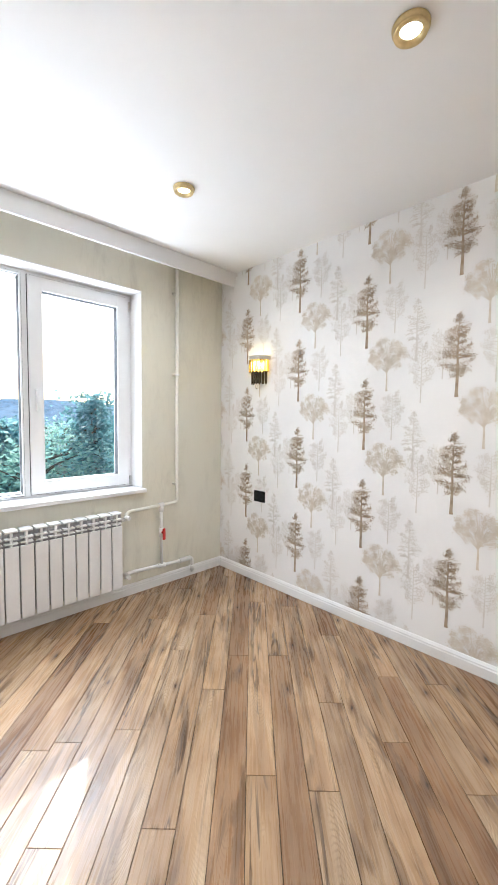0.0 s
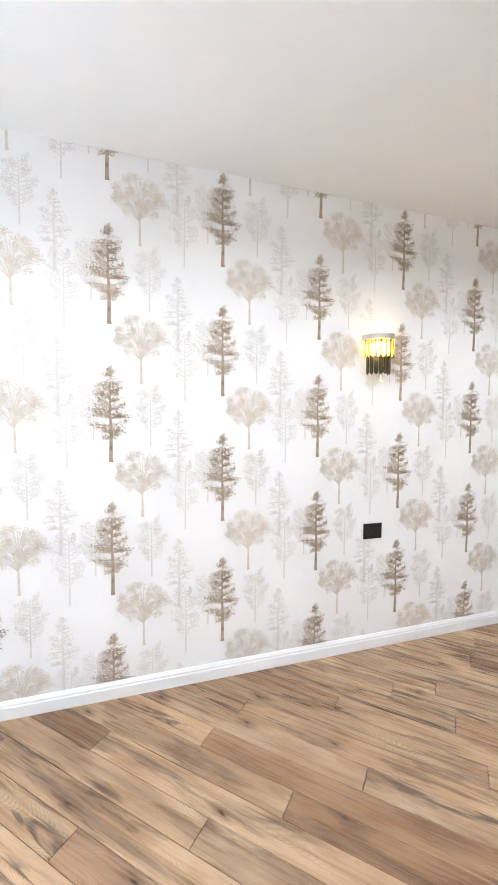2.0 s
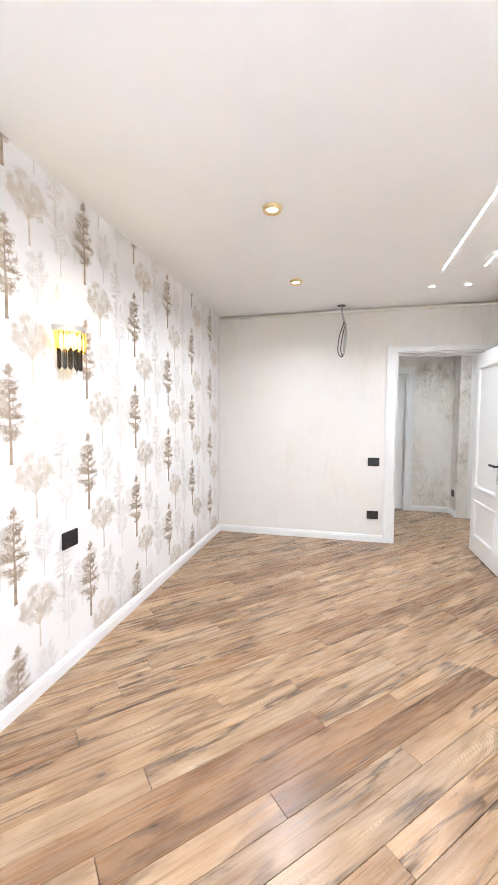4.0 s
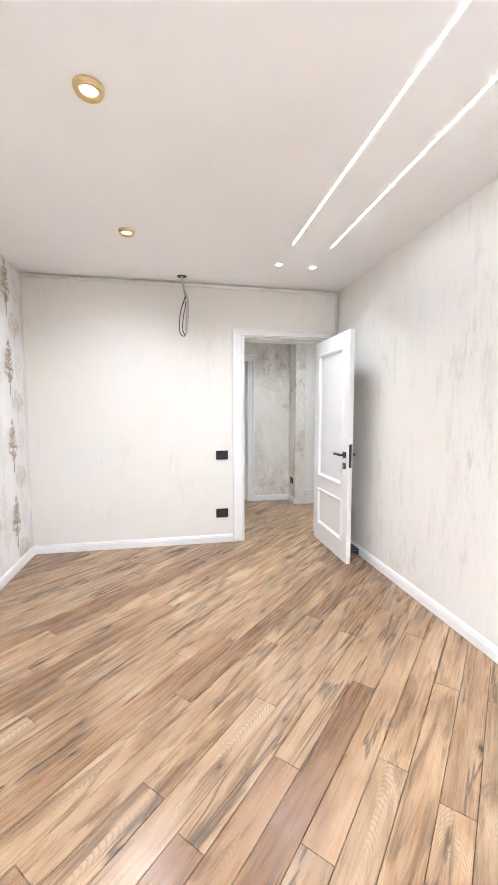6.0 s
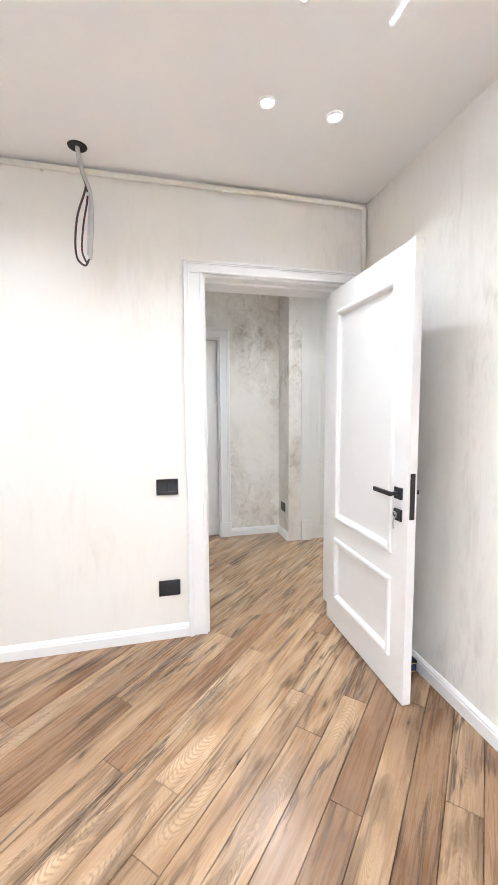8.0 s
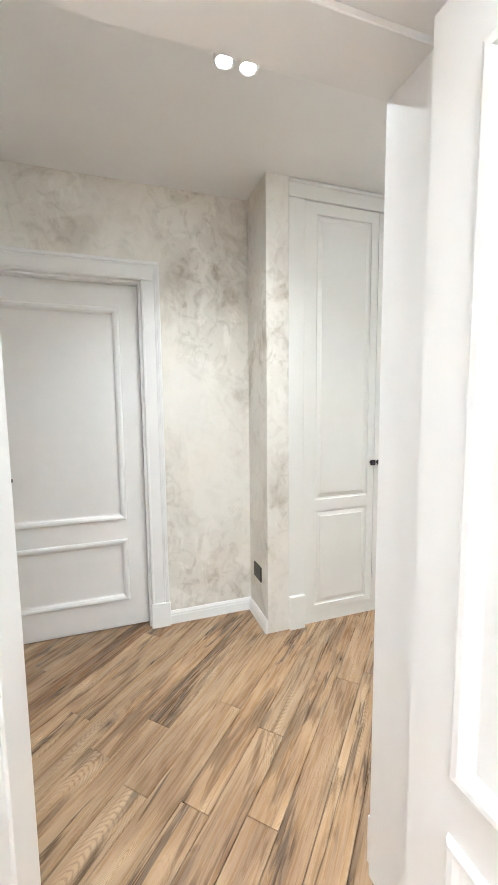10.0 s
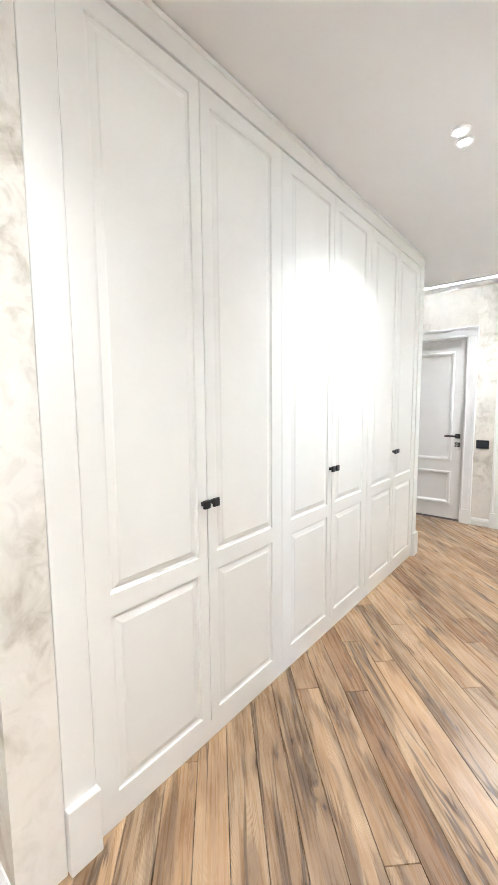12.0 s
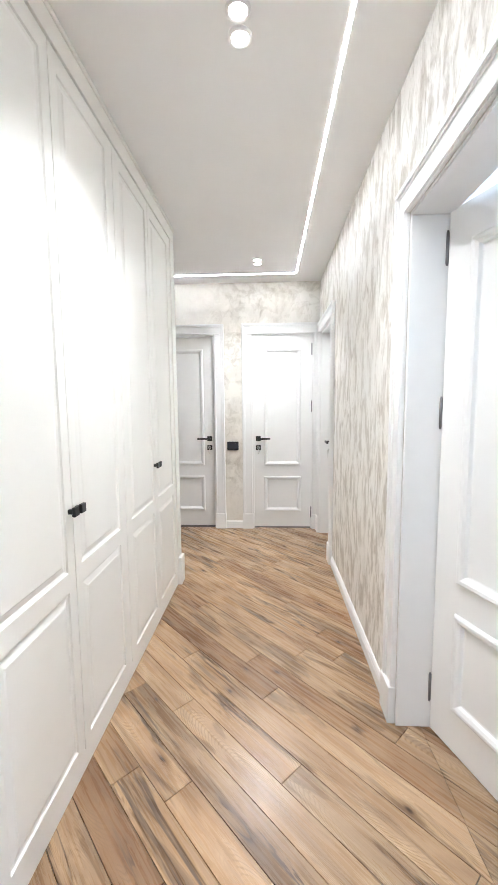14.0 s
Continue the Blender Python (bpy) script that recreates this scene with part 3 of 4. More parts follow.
bm = bmesh.new()
frame_ring(bm, WX0, WX1, WIN[0], WIN[1], WIN[2] + 0.02, WIN[3], 0.045)
rbox(bm, WX0, WX1, -1.540, -1.486, WIN[2] + 0.06, WIN[3] - 0.04, 0.003)
part("window_frame", bm, M_PVC, window_1, "white plastic outer frame with mullion")
for y0, y1, mat_t in ((-1.494, -0.806, 0.087), (-2.218, -1.532, 0.012)):
    bm = bmesh.new()
    frame_ring(bm, WX0 + 0.012, WX1 + 0.014, y0, y1, WIN[2] + 0.045, WIN[3] - 0.028, mat_t)
    sash = part("sash", bm, M_PVC, window_1, "white plastic opening sash")
    bm = bmesh.new()
    frame_ring(bm, WX0 + 0.03, WX1 + 0.004, y0 + mat_t - 0.004, y1 - mat_t + 0.004, WIN[2] + 0.045 + mat_t - 0.004, WIN[3] - 0.024 - mat_t, 0.007)
    part("seal", bm, M_SEAL, sash)
    bm = bmesh.new()
    frame_ring(bm, WX1 - 0.01, WX1 + 0.004, y0 - 0.004, y1 + 0.004, WIN[2] + 0.041, WIN[3] - 0.024, 0.006)
    part("gap_seal", bm, M_SEAL, sash)
    bm = bmesh.new()
    box(bm, -0.204, -0.198, y0 + mat_t - 0.006, y1 - mat_t + 0.006, WIN[2] + 0.04 + mat_t, WIN[3] - 0.024 - mat_t)
    pane = part("pane", bm, M_GLASS, sash)
    pane.visible_shadow = False
for z in (0.84, 2.17):
    bm = bmesh.new()
    rbox(bm, WX1 + 0.002, WX1 + 0.022, -0.804, -0.790, z - 0.035, z + 0.035, 0.003)
    part("sash_hinge", bm, M_STEEL, window_1)
bm = bmesh.new()
rbox(bm, WX1 + 0.014, WX1 + 0.022, -1.465, -1.435, 1.44, 1.51, 0.003)
rbox(bm, WX1 + 0.022, WX1 + 0.05, -1.46, -1.44, 1.36, 1.50, 0.005)
part("window_handle", bm, M_PVC, window_1, "white window handle")
bm = bmesh.new()
rbox(bm, -0.165, 0.035, WIN[0] - 0.03, WIN[1] + 0.02, WIN[2] - 0.001, WIN[2] + 0.028, 0.006, 3)
part("window_sill", bm, M_PVC, window_1, "white plastic window sill")

# reveals painted white
bm = bmesh.new()
box(bm, -0.165, -0.001, WIN[1] - 0.006, WIN[1] - 0.0005, WIN[2] + 0.03, WIN[3] - 0.007)
box(bm, -0.165, -0.001, WIN[0] + 0.0005, WIN[0] + 0.006, WIN[2] + 0.03, WIN[3] - 0.007)
box(bm, -0.165, -0.001, WIN[0] + 0.0005, WIN[1] - 0.0005, WIN[3] - 0.006, WIN[3] - 0.0005)
part("reveal_lining", bm, M_WHITE, window_1)

# ---- built-in wardrobe ----
wardrobe = empty("built_in_wardrobe", "ivory built-in wardrobe with six panelled doors to the ceiling", "wardrobe", pose(6.89, -3.117, 0, 0, 0, -90))
# local x along world -y from the pier, local -y towards the hall
WL = 3.113
bm = bmesh.new()
box(bm, 0.02, WL - 0.02, 0.022, 0.60, 0.0, 2.54)
part("carcass", bm, M_WARD, wardrobe)
for x0 in (0.0, WL - 0.095):
    bm = bmesh.new()
    rbox(bm, x0, x0 + 0.095, -0.007, 0.30, 0.205, 2.445, 0.003)
    part("pilaster", bm, M_WARD, wardrobe)
    bm = bmesh.new()
    rbox(bm, x0 - 0.001 if x0 else 0.001, x0 + 0.099, -0.028, 0.30, 0.0, 0.205, 0.004)
    part("pilaster_base", bm, M_WARD, wardrobe)
bm = bmesh.new()
rbox(bm, 0.0, WL, -0.007, 0.30, 2.447, 2.530, 0.003)
rbox(bm, 0.0, WL, -0.014, 0.30, 2.520, 2.541, 0.005)
part("cornice", bm, M_WARD, wardrobe, "ivory cornice board under the ceiling")
bm = bmesh.new()
rbox(bm, 0.096, WL - 0.096, 0.004, 0.30, 0.0, 0.078, 0.002)
part("plinth", bm, M_WARD, wardrobe)
DW = (WL - 0.19) / 6
for i in range(6):
    w = DW - 0.0045
    lo, hi = (0.075, w - 0.045, 0.035, 0.622), (0.075, w - 0.045, 0.690, 2.30)
    if i % 2:
        lo, hi = (0.045, w - 0.075, *lo[2:]), (0.045, w - 0.075, *hi[2:])
    d = part("wardrobe_door", slab_mesh(w, 2.362, 0.020, [lo, hi]), M_WARD, wardrobe, "ivory door with routed panels", pose(0.0978 + i * DW, 0.0, 0.080))
    for p in (lo, hi):
        part("panel", panel_mesh(*p, ROUTED), M_WARD, d)
    hx = w - 0.022 if i % 2 == 0 else 0.022
    bm = bmesh.new()
    rbox(bm, hx - 0.008, hx + 0.008, -0.020, 0.0, 0.888, 0.904, 0.001, 1)
    rbox(bm, hx - 0.0155, hx + 0.0155, -0.030, -0.018, 0.880, 0.912, 0.002, 1)
    part("knob", bm, M_BLACK, d, "black square knob")

# ---- radiator and heating pipes ----
radiator = empty("radiator", "white sectional aluminium radiator under the window", "radiator", pose(0.0, -1.0, 0))
NSEC = 12
sec_plate = bmesh.new()
rbox(sec_plate, 0.118, 0.130, -0.0765, -0.0035, 0.130, 0.572, 0.004)
rbox(sec_plate, 0.045, 0.120, -0.044, -0.036, 0.135, 0.640, 0.001, 1)
me_plate = finish("section", sec_plate, M_RAD)
sec_top = bmesh.new()
rbox(sec_top, 0.050, 0.126, -0.0745, -0.0055, 0.652, 0.666, 0.004)
rbox(sec_top, 0.056, 0.128, -0.0745, -0.0055, 0.612, 0.624, 0.003)
rbox(sec_top, 0.060, 0.129, -0.0745, -0.0055, 0.584, 0.594, 0.003)
rbox(sec_top, 0.050, 0.124, -0.0475, -0.0325, 0.574, 0.660, 0.002, 1)
me_top = finish("grille", sec_top, M_RAD)
# core coloured grey, not enamel white, to paint the shade between sections
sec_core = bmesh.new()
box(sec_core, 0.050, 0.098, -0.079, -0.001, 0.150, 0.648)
me_core = finish("core", sec_core, M_SHADE_GREY)
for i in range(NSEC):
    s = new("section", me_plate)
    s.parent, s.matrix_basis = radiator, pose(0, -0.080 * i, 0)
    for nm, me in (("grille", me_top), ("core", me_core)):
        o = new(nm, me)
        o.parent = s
for z in (0.60, 0.20):
    bm = bmesh.new()
    tube(bm, [(0.085, 0.0, z), (0.085, 0.030, z), (0.085, 0.031, z), (0.085, 0.052, z)], [0.016, 0.016, 0.012, 0.012], 12)
    part("valve_body", bm, M_STEEL, radiator, "steel valve body")
for z in (0.615, 0.185):
    bm = bmesh.new()
    tube(bm, [(0.095, 0.040, z), (0.135, 0.046, z)], [0.017, 0.014], 12)
    part("valve_cap", bm, M_WHITEPIPE, radiator, "white valve cap")
for y in (-0.2, -0.75):
    bm = bmesh.new()
    rbox(bm, 0.001, 0.06, y - 0.015, y + 0.015, 0.58, 0.61, 0.002, 1)
    part("wall_bracket", bm, M_STEEL, radiator)

pipes = empty("heating_pipes", "cream painted heating riser with bypass and red valve", "pipe")
for nm, pts, r, mt in (
    ("riser", bend([(0.045, -0.495, 2.60), (0.045, -0.495, 0.655), (0.045, -0.92, 0.640), (0.080, -0.955, 0.615)], 0.03), 0.0135, M_PIPE),
    ("bypass", [(0.045, -0.640, 0.650), (0.045, -0.640, 0.165)], 0.0125, M_WHITEPIPE),
    ("return_pipe", bend([(0.080, -0.955, 0.195), (0.045, -0.90, 0.185), (0.045, -0.50, 0.165), (0.045, -0.345, 0.165), (0.045, -0.345, 0.045)], 0.025), 0.0135, M_WHITEPIPE)):
    part(nm, tube(bmesh.new(), pts, r, 12), mt, pipes)
for p, q in (((0.045, -0.640, 0.40), (0.045, -0.640, 0.47)), ((0.045, -0.64, 0.60), (0.045, -0.64, 0.65)), ((0.045, -0.62, 0.652), (0.045, -0.66, 0.650)),
             ((0.045, -0.61, 0.170), (0.045, -0.67, 0.174)), ((0.045, -0.365, 0.165), (0.045, -0.47, 0.165)), ((0.045, -0.345, 0.06), (0.045, -0.345, 0.10)), ((0.045, -0.495, 1.66), (0.045, -0.495, 1.675))):
    part("coupling", tube(bmesh.new(), [p, q], 0.019, 14), M_WHITEPIPE, pipes, "white plastic coupling")
bm = bmesh.new()
tube(bm, [(0.06, -0.640, 0.44), (0.085, -0.640, 0.44)], 0.010, 10)
rbox(bm, 0.080, 0.090, -0.652, -0.628, 0.385, 0.475, 0.004)
part("valve_lever", bm, M_RED, pipes, "red valve lever")
for z in (0.80, 1.67, 2.3):
    bm = bmesh.new()
    rbox(bm, 0.001, 0.05, -0.515, -0.475, z - 0.008, z + 0.008, 0.002, 1)
    part("pipe_clip", bm, M_PIPE, pipes)

conduit = empty("cable_conduit", "cream conduit along the top of the door wall", "conduit")
part("conduit_run", tube(bmesh.new(), bend([(5.465, -0.03, 2.517), (5.465, -2.955, 2.517), (5.465, -2.955, 2.142)], 0.03), 0.0135, 12), M_PIPE, conduit)
for y in (-0.30, -1.2, -2.1, -2.8):
    bm = bmesh.new()
    rbox(bm, 5.462, 5.485, y - 0.006, y + 0.006, 2.500, 2.534, 0.002, 1)
    part("clip", bm, M_PIPE, conduit)

# ---- ceiling lights ----


def ring_spot(x, y):
    ob = empty("ceiling_spotlight", "round gold-rimmed ceiling spotlight, lit", "spotlight", pose(x, y, H), "", "bedroom spotlights")
    bm = bmesh.new()
    lathe(bm, [(0.030, -0.010), (0.036, -0.022), (0.050, -0.024), (0.052, -0.018), (0.049, -0.014), (0.056, -0.011), (0.057, -0.003), (0.052, 0.0)], 40)
    part("rim", bm, M_GOLD, ob, "polished gold double rim")
    bm = bmesh.new()
    r = lathe(bm, [(0.031, -0.012), (0.026, -0.009)], 32)
    bm.faces.new(r[-1])
    part("lens", bm, M_BULB, ob)
    area_lamp("spot_lamp", pose(x, y, H - 0.027), 0.06, 0.06, SPOT_POWER, (1.0, 0.95, 0.89), "DISK", 150)


for sx in (0.874, 2.078, 3.291, 4.482):
    ring_spot(sx, -1.012)


def small_spot(x, y, power, group, r=0.040):
    ob = empty("ceiling_spotlight", "small white recessed ceiling spotlight, lit", "spotlight", pose(x, y, H), "", group)
    bm = bmesh.new()
    lathe(bm, [(r * 0.70, -0.003), (r * 0.78, -0.010), (r, -0.006), (r * 1.02, 0.0)], 36)
    part("rim", bm, M_WHITE, ob)
    bm = bmesh.new()
    k = lathe(bm, [(r * 0.71, -0.004), (r * 0.5, -0.0075)], 28)
    bm.faces.new(k[-1])
    part("lens", bm, M_BULB, ob)
    area_lamp("spot_lamp", pose(x, y, H - 0.012), 0.05, 0.05, power, (1.0, 0.97, 0.88), "DISK", 116)


small_spot(4.867, -2.18, 1.2, "bedroom spotlights", 0.034)
small_spot(4.880, -2.478, 1.2, "bedroom spotlights", 0.034)
for sy in (-2.65, -4.78, -6.88):
    small_spot(6.31, sy + 0.045, HALL_POWER / 2, "hall spotlights")
    small_spot(6.31, sy - 0.045, HALL_POWER / 2, "hall spotlights")


def led_line(x0, x1, y0, y1, label, mat):
    ob = empty("led_line", label, "led strip", None, "", "led lines")
    bm = bmesh.new()
    box(bm, x0, x1, y0, y1, H - 0.0014, H - 0.0002)
    part("diffuser", bm, mat, ob)


led_line(0.9, 4.475, -2.185, -2.176, "long lit led line set flush in the ceiling", M_LED)
led_line(0.9, 4.475, -2.483, -2.474, "long lit led line set flush in the ceiling", M_LED)
led_line(5.950, 5.960, -7.205, -1.55, "lit led line along the hall ceiling", M_LED_HALL)
led_line(5.9615, 8.2, -7.216, -7.206, "lit led line across the hall ceiling end", M_LED_HALL)

# ---- wall sconces ----


def prism(bm, x, y, z0, z1, w, d):
    """A pointed cut-glass bar."""
    b2 = bmesh.new()
    ring = [(-w, 0), (-w * 0.5, -d), (w * 0.5, -d), (w, 0), (w * 0.5, d), (-w * 0.5, d)]
    top = [b2.verts.new((x + a, y + b, z1)) for a, b in ring]
    low = [b2.verts.new((x + a, y + b, z0 + 0.015)) for a, b in ring]
    tip = b2.verts.new((x, y, z0))
    b2.faces.new(top)
    for i in range(6):
        b2.faces.new((top[i], top[(i + 1) % 6], low[(i + 1) % 6], low[i]))
        b2.faces.new((low[i], low[(i + 1) % 6], tip))
    merge(bm, b2)


def sconce(x):
    ob = empty("wall_sconce", "lit half-round crystal wall sconce with steel band", "wall lamp", pose(x, 0, 1.70), "", "crystal sconces")
    bm = bmesh.new()
    out = [(0.096 * math.cos(a), -0.108 * math.sin(a)) for a in [math.pi * i / 20 for i in range(21)]]
    inn = [(0.091 * math.cos(a), -0.103 * math.sin(a)) for a in [math.pi * i / 20 for i in range(21)]]
    loops = [[bm.verts.new((a, b - 0.001, z)) for a, b in pts] for pts, z in ((out, 0.088), (out, 0.118), (inn, 0.118), (inn, 0.088))]
    for p, q in zip(loops, loops[1:] + loops[:1]):
        for i in range(20):
            f = bm.faces.new((p[i], p[i + 1], q[i + 1], q[i]))
    part("band", bm, M_STEEL, ob, "brushed steel band")
    bm = bmesh.new()
    rbox(bm, -0.05, 0.05, -0.012, -0.0005, -0.06, 0.10, 0.003)
    part("back_plate", bm, M_STEEL, ob)
    for n, z0, z1, rx, ry, mt, lab in ((11, -0.012, 0.090, 0.088, 0.100, M_AMBER, "amber crystal drop"), (9, -0.105, 0.004, 0.068, 0.080, M_SMOKE, "smoky crystal drop")):
        for i in range(n):
            a = math.pi * (i + 0.5) / n
            bm = bmesh.new()
            prism(bm, 0, 0, z0, z1, 0.0125 if n > 9 else 0.0118, 0.0050)
            part("crystal", bm, mt, ob, lab, pose(rx * math.cos(a), -ry * math.sin(a) - 0.004, 0, 0, 0, math.degrees(math.pi / 2 - a)))
    bm = bmesh.new()
    prism(bm, 0.0, -0.05, -0.140, -0.02, 0.012, 0.012)
    part("centre_crystal", bm, M_CRYSTAL, ob, "clear centre crystal")
    for bx in (-0.028, 0.028):
        bm = bmesh.new()
        lathe(bm, [(0.0005, 0.0), (0.010, 0.006), (0.015, 0.025), (0.012, 0.045), (0.004, 0.062), (0.0005, 0.066)], 14)
        part("bulb", bm, M_SCONCE_GLOW, ob, "", pose(bx, -0.05, 0.015))
    d = bpy.data.lights.new("sconce_lamp", "POINT")
    d.energy, d.color, d.shadow_soft_size = 0.45, (1.0, 0.72, 0.28), 0.02
    new("sconce_lamp", d).matrix_world = pose(x, -0.055, 1.765)


sconce(0.492)
sconce(2.832)

# ---- sockets and switches ----


def plate(name, label, m, gangs=2, kind_="socket"):
    ob = empty(name, label, kind_, m)
    w, h = 0.060, 0.045
    bm = bmesh.new()
    rbox(bm, -w, w, -0.009, -0.0005, -h, h, 0.002)
    part("cover", bm, M_BLACK, ob)
    for gx in ((-0.028, 0.028) if gangs == 2 else (0.0,)):
        g = 0.024 if gangs == 2 else 0.03
        bm = bmesh.new()
        if kind_ == "switch":
            rbox(bm, gx - g, gx + g, -0.0125, -0.0092, -0.026, 0.026, 0.0012, 1)
            part("rocker", bm, M_DARKCARD, ob)
        else:
            lathe(bm, [(0.019, 0.0), (0.021, 0.0012), (0.018, 0.001), (0.017, -0.0002)], 24)
            part("socket_ring", bm, M_DARKCARD, ob, "", pose(gx, -0.0094, 0, 90))
    return ob


plate("power_socket", "black double socket plate on the tree wallpaper", pose(0.493, 0, 0.703), 2, "socket")
plate("power_socket", "black double socket plate on the tree wallpaper", pose(2.832, 0, 0.700), 2, "socket")
plate("light_switch", "black double light switch beside the bedroom door", pose(5.486, -1.769, 0.890, 0, 0, -90), 2, "switch")
plate("power_socket", "black socket plate low beside the bedroom door", pose(5.486, -1.769, 0.301, 0, 0, -90), 1, "socket")
plate("power_socket", "black socket plate low on the hall pier", pose(7.04, -2.984, 0.315, 0, 0, 180), 1, "socket")
plate("light_switch", "black switch plate between the end doors", pose(6.596, -7.465, 0.888, 0, 0, 180), 2, "switch")
# ---- bare lamp wires ----
wires = empty("hanging_wires", "bundle of bare lamp wires hanging from a ceiling hole", "wires", pose(5.32, -1.395, H))
# black disc under the unbroken ceiling paints the darkness of the hole
bm = bmesh.new()
r = lathe(bm, [(0.044, -0.0005), (0.042, -0.004), (0.036, -0.005)], 28)
bm.faces.new(r[-1])
part("ceiling_hole_cover", bm, M_BLACK, wires, "black disc standing for the dark ceiling hole")
for nm, pts, rad, mt in (
    ("wire", [(0, 0, 0), (0.004, -0.006, -0.08), (0.01, -0.03, -0.16), (0.008, 0.012, -0.30), (0.01, 0.028, -0.42), (0.012, 0.022, -0.50), (0.012, -0.012, -0.53), (0.012, -0.03, -0.50)], 0.005, M_WIREDK),
    ("wire", [(0.004, 0.004, 0), (0.0, -0.01, -0.10), (0.01, -0.035, -0.20), (0.008, -0.012, -0.34), (0.01, 0.0, -0.46), (0.014, -0.02, -0.52)], 0.0045, M_WIREDK),
    ("cable", [(-0.004, 0.0, 0), (0.0, -0.018, -0.11), (0.004, -0.048, -0.20), (0.006, -0.050, -0.34), (0.008, -0.036, -0.50)], 0.009, M_WIREGR),
    ("cable", [(-0.004, 0.004, 0), (0.0, -0.008, -0.09), (0.012, -0.045, -0.19), (0.012, -0.036, -0.33), (0.014, -0.028, -0.48)], 0.007, M_WIREGR)):
    q = [Vector(p) for p in pts]
    dense = []
    for i in range(len(q) - 1):
        p0, p1, p2, p3 = q[max(i - 1, 0)], q[i], q[i + 1], q[min(i + 2, len(q) - 1)]
        for s in range(6):
            u = s / 6
            dense.append(0.5 * ((2 * p1) + (p2 - p0) * u + (2 * p0 - 5 * p1 + 4 * p2 - p3) * u * u + (3 * p1 - p0 - 3 * p2 + p3) * u ** 3))
    dense.append(q[-1])
    part(nm, tube(bmesh.new(), dense, rad, 7), mt, wires)
bm = bmesh.new()
tube(bm, [(0.010, -0.03, -0.205), (0.010, -0.055, -0.195)], 0.009, 8)
part("cable_tie", bm, M_WHITEPIPE, wires)

# ---- carton behind the door ----
carton = empty("flat_carton", "dark blue flat carton with yellow edges behind the open door", "carton", pose(5.03, -2.915, 0))
bm = bmesh.new()
rbox(bm, -0.15, 0.15, -0.046, 0.046, 0.0, 0.050, 0.002)
part("carton_body", bm, M_NAVY, carton)
bm = bmesh.new()
rbox(bm, -0.153, 0.153, -0.047, 0.047, 0.048, 0.060, 0.002)
part("lid", bm, M_DARKCARD, carton, "black carton lid")
bm = bmesh.new()
for z in (0.003, 0.044):
    box(bm, -0.1512, -0.150, -0.045, 0.045, z, z + 0.003)
box(bm, -0.1512, -0.150, 0.0, 0.035, 0.018, 0.024)
part("carton_stripe", bm, M_YELLOW, carton, "yellow printed stripes")

# ---- outside the window ----


def leafy_tree(x, y, z, height, spread, mat, conifer=False, seed=1):
    rng = random.Random(seed)
    ob = empty("tree", "tall dark pine seen through the window" if conifer else "leafy green tree seen through the window", "tree", pose(x, y, z), "", "trees outside")
    tr = bmesh.new()
    tube(tr, [(0, 0, 0), (0.1, 0.05, height * 0.4), (0.05, 0.1, height * 0.75), (0, 0, height * 0.97)], [0.32, 0.24, 0.14, 0.03], 9)
    crown = bmesh.new()
    tips = []
    n = 46 if conifer else 34
    for i in range(n):
        f = 0.30 + 0.68 * i / n
        a = i * 2.4 + rng.uniform(-0.4, 0.4)
        reach = spread * ((1.12 - f) * 1.25 if conifer else math.sin(min(1, (f - 0.2) / 0.85) * math.pi) ** 0.6) * rng.uniform(0.65, 1.1)
        lift = reach * (rng.uniform(-0.05, 0.15) if conifer else rng.uniform(0.15, 0.6))
        p0 = Vector((0, 0, height * f))
        p1 = p0 + Vector((reach * math.cos(a), reach * math.sin(a), lift))
        tube(tr, [p0, p0.lerp(p1, 0.5) + Vector((0, 0, 0.1)), p1], [0.07, 0.045, 0.015], 5)
        tips += [p0.lerp(p1, u) for u in (0.45, 0.7, 0.9, 1.0)]
    for p in tips:
        for _ in range(34):
            c = p + Vector((rng.gauss(0, 0.45), rng.gauss(0, 0.45), rng.gauss(0, 0.22 if conifer else 0.38)))
            s = rng.uniform(0.06, 0.15)
            u = Vector((rng.uniform(-1, 1), rng.uniform(-1, 1), rng.uniform(-0.6, 0.6))).normalized()
            w = u.orthogonal().normalized()
            crown.faces.new([crown.verts.new(c + u * s * a_ + w * s * b_) for a_, b_ in ((-1, 0), (0, -0.55), (1, 0), (0, 0.55))])
    part("trunk", tr, M_BARK, ob)
    part("crown", crown, mat, ob, "", None, False)


GZ = -9.0
gm = bmesh.new()
box(gm, -3000, -6, -3000, 3000, GZ - 0.5, GZ)
solid("ground", gm, M_GROUND, "green ground far below the window", "ground")
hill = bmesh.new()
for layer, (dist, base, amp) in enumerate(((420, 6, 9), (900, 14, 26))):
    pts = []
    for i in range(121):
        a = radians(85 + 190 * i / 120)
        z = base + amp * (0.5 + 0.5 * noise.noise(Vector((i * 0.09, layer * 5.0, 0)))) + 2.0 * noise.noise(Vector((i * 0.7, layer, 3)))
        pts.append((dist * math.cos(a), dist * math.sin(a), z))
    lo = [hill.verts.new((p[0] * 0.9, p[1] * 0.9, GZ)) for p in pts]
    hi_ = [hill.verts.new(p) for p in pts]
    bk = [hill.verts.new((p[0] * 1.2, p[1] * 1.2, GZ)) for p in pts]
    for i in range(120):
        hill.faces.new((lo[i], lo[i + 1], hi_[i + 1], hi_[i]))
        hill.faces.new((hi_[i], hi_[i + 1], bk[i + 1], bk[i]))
solid("backdrop_hills", hill, M_HILL, "wooded hills on the horizon, tinted blue for haze", "hills")
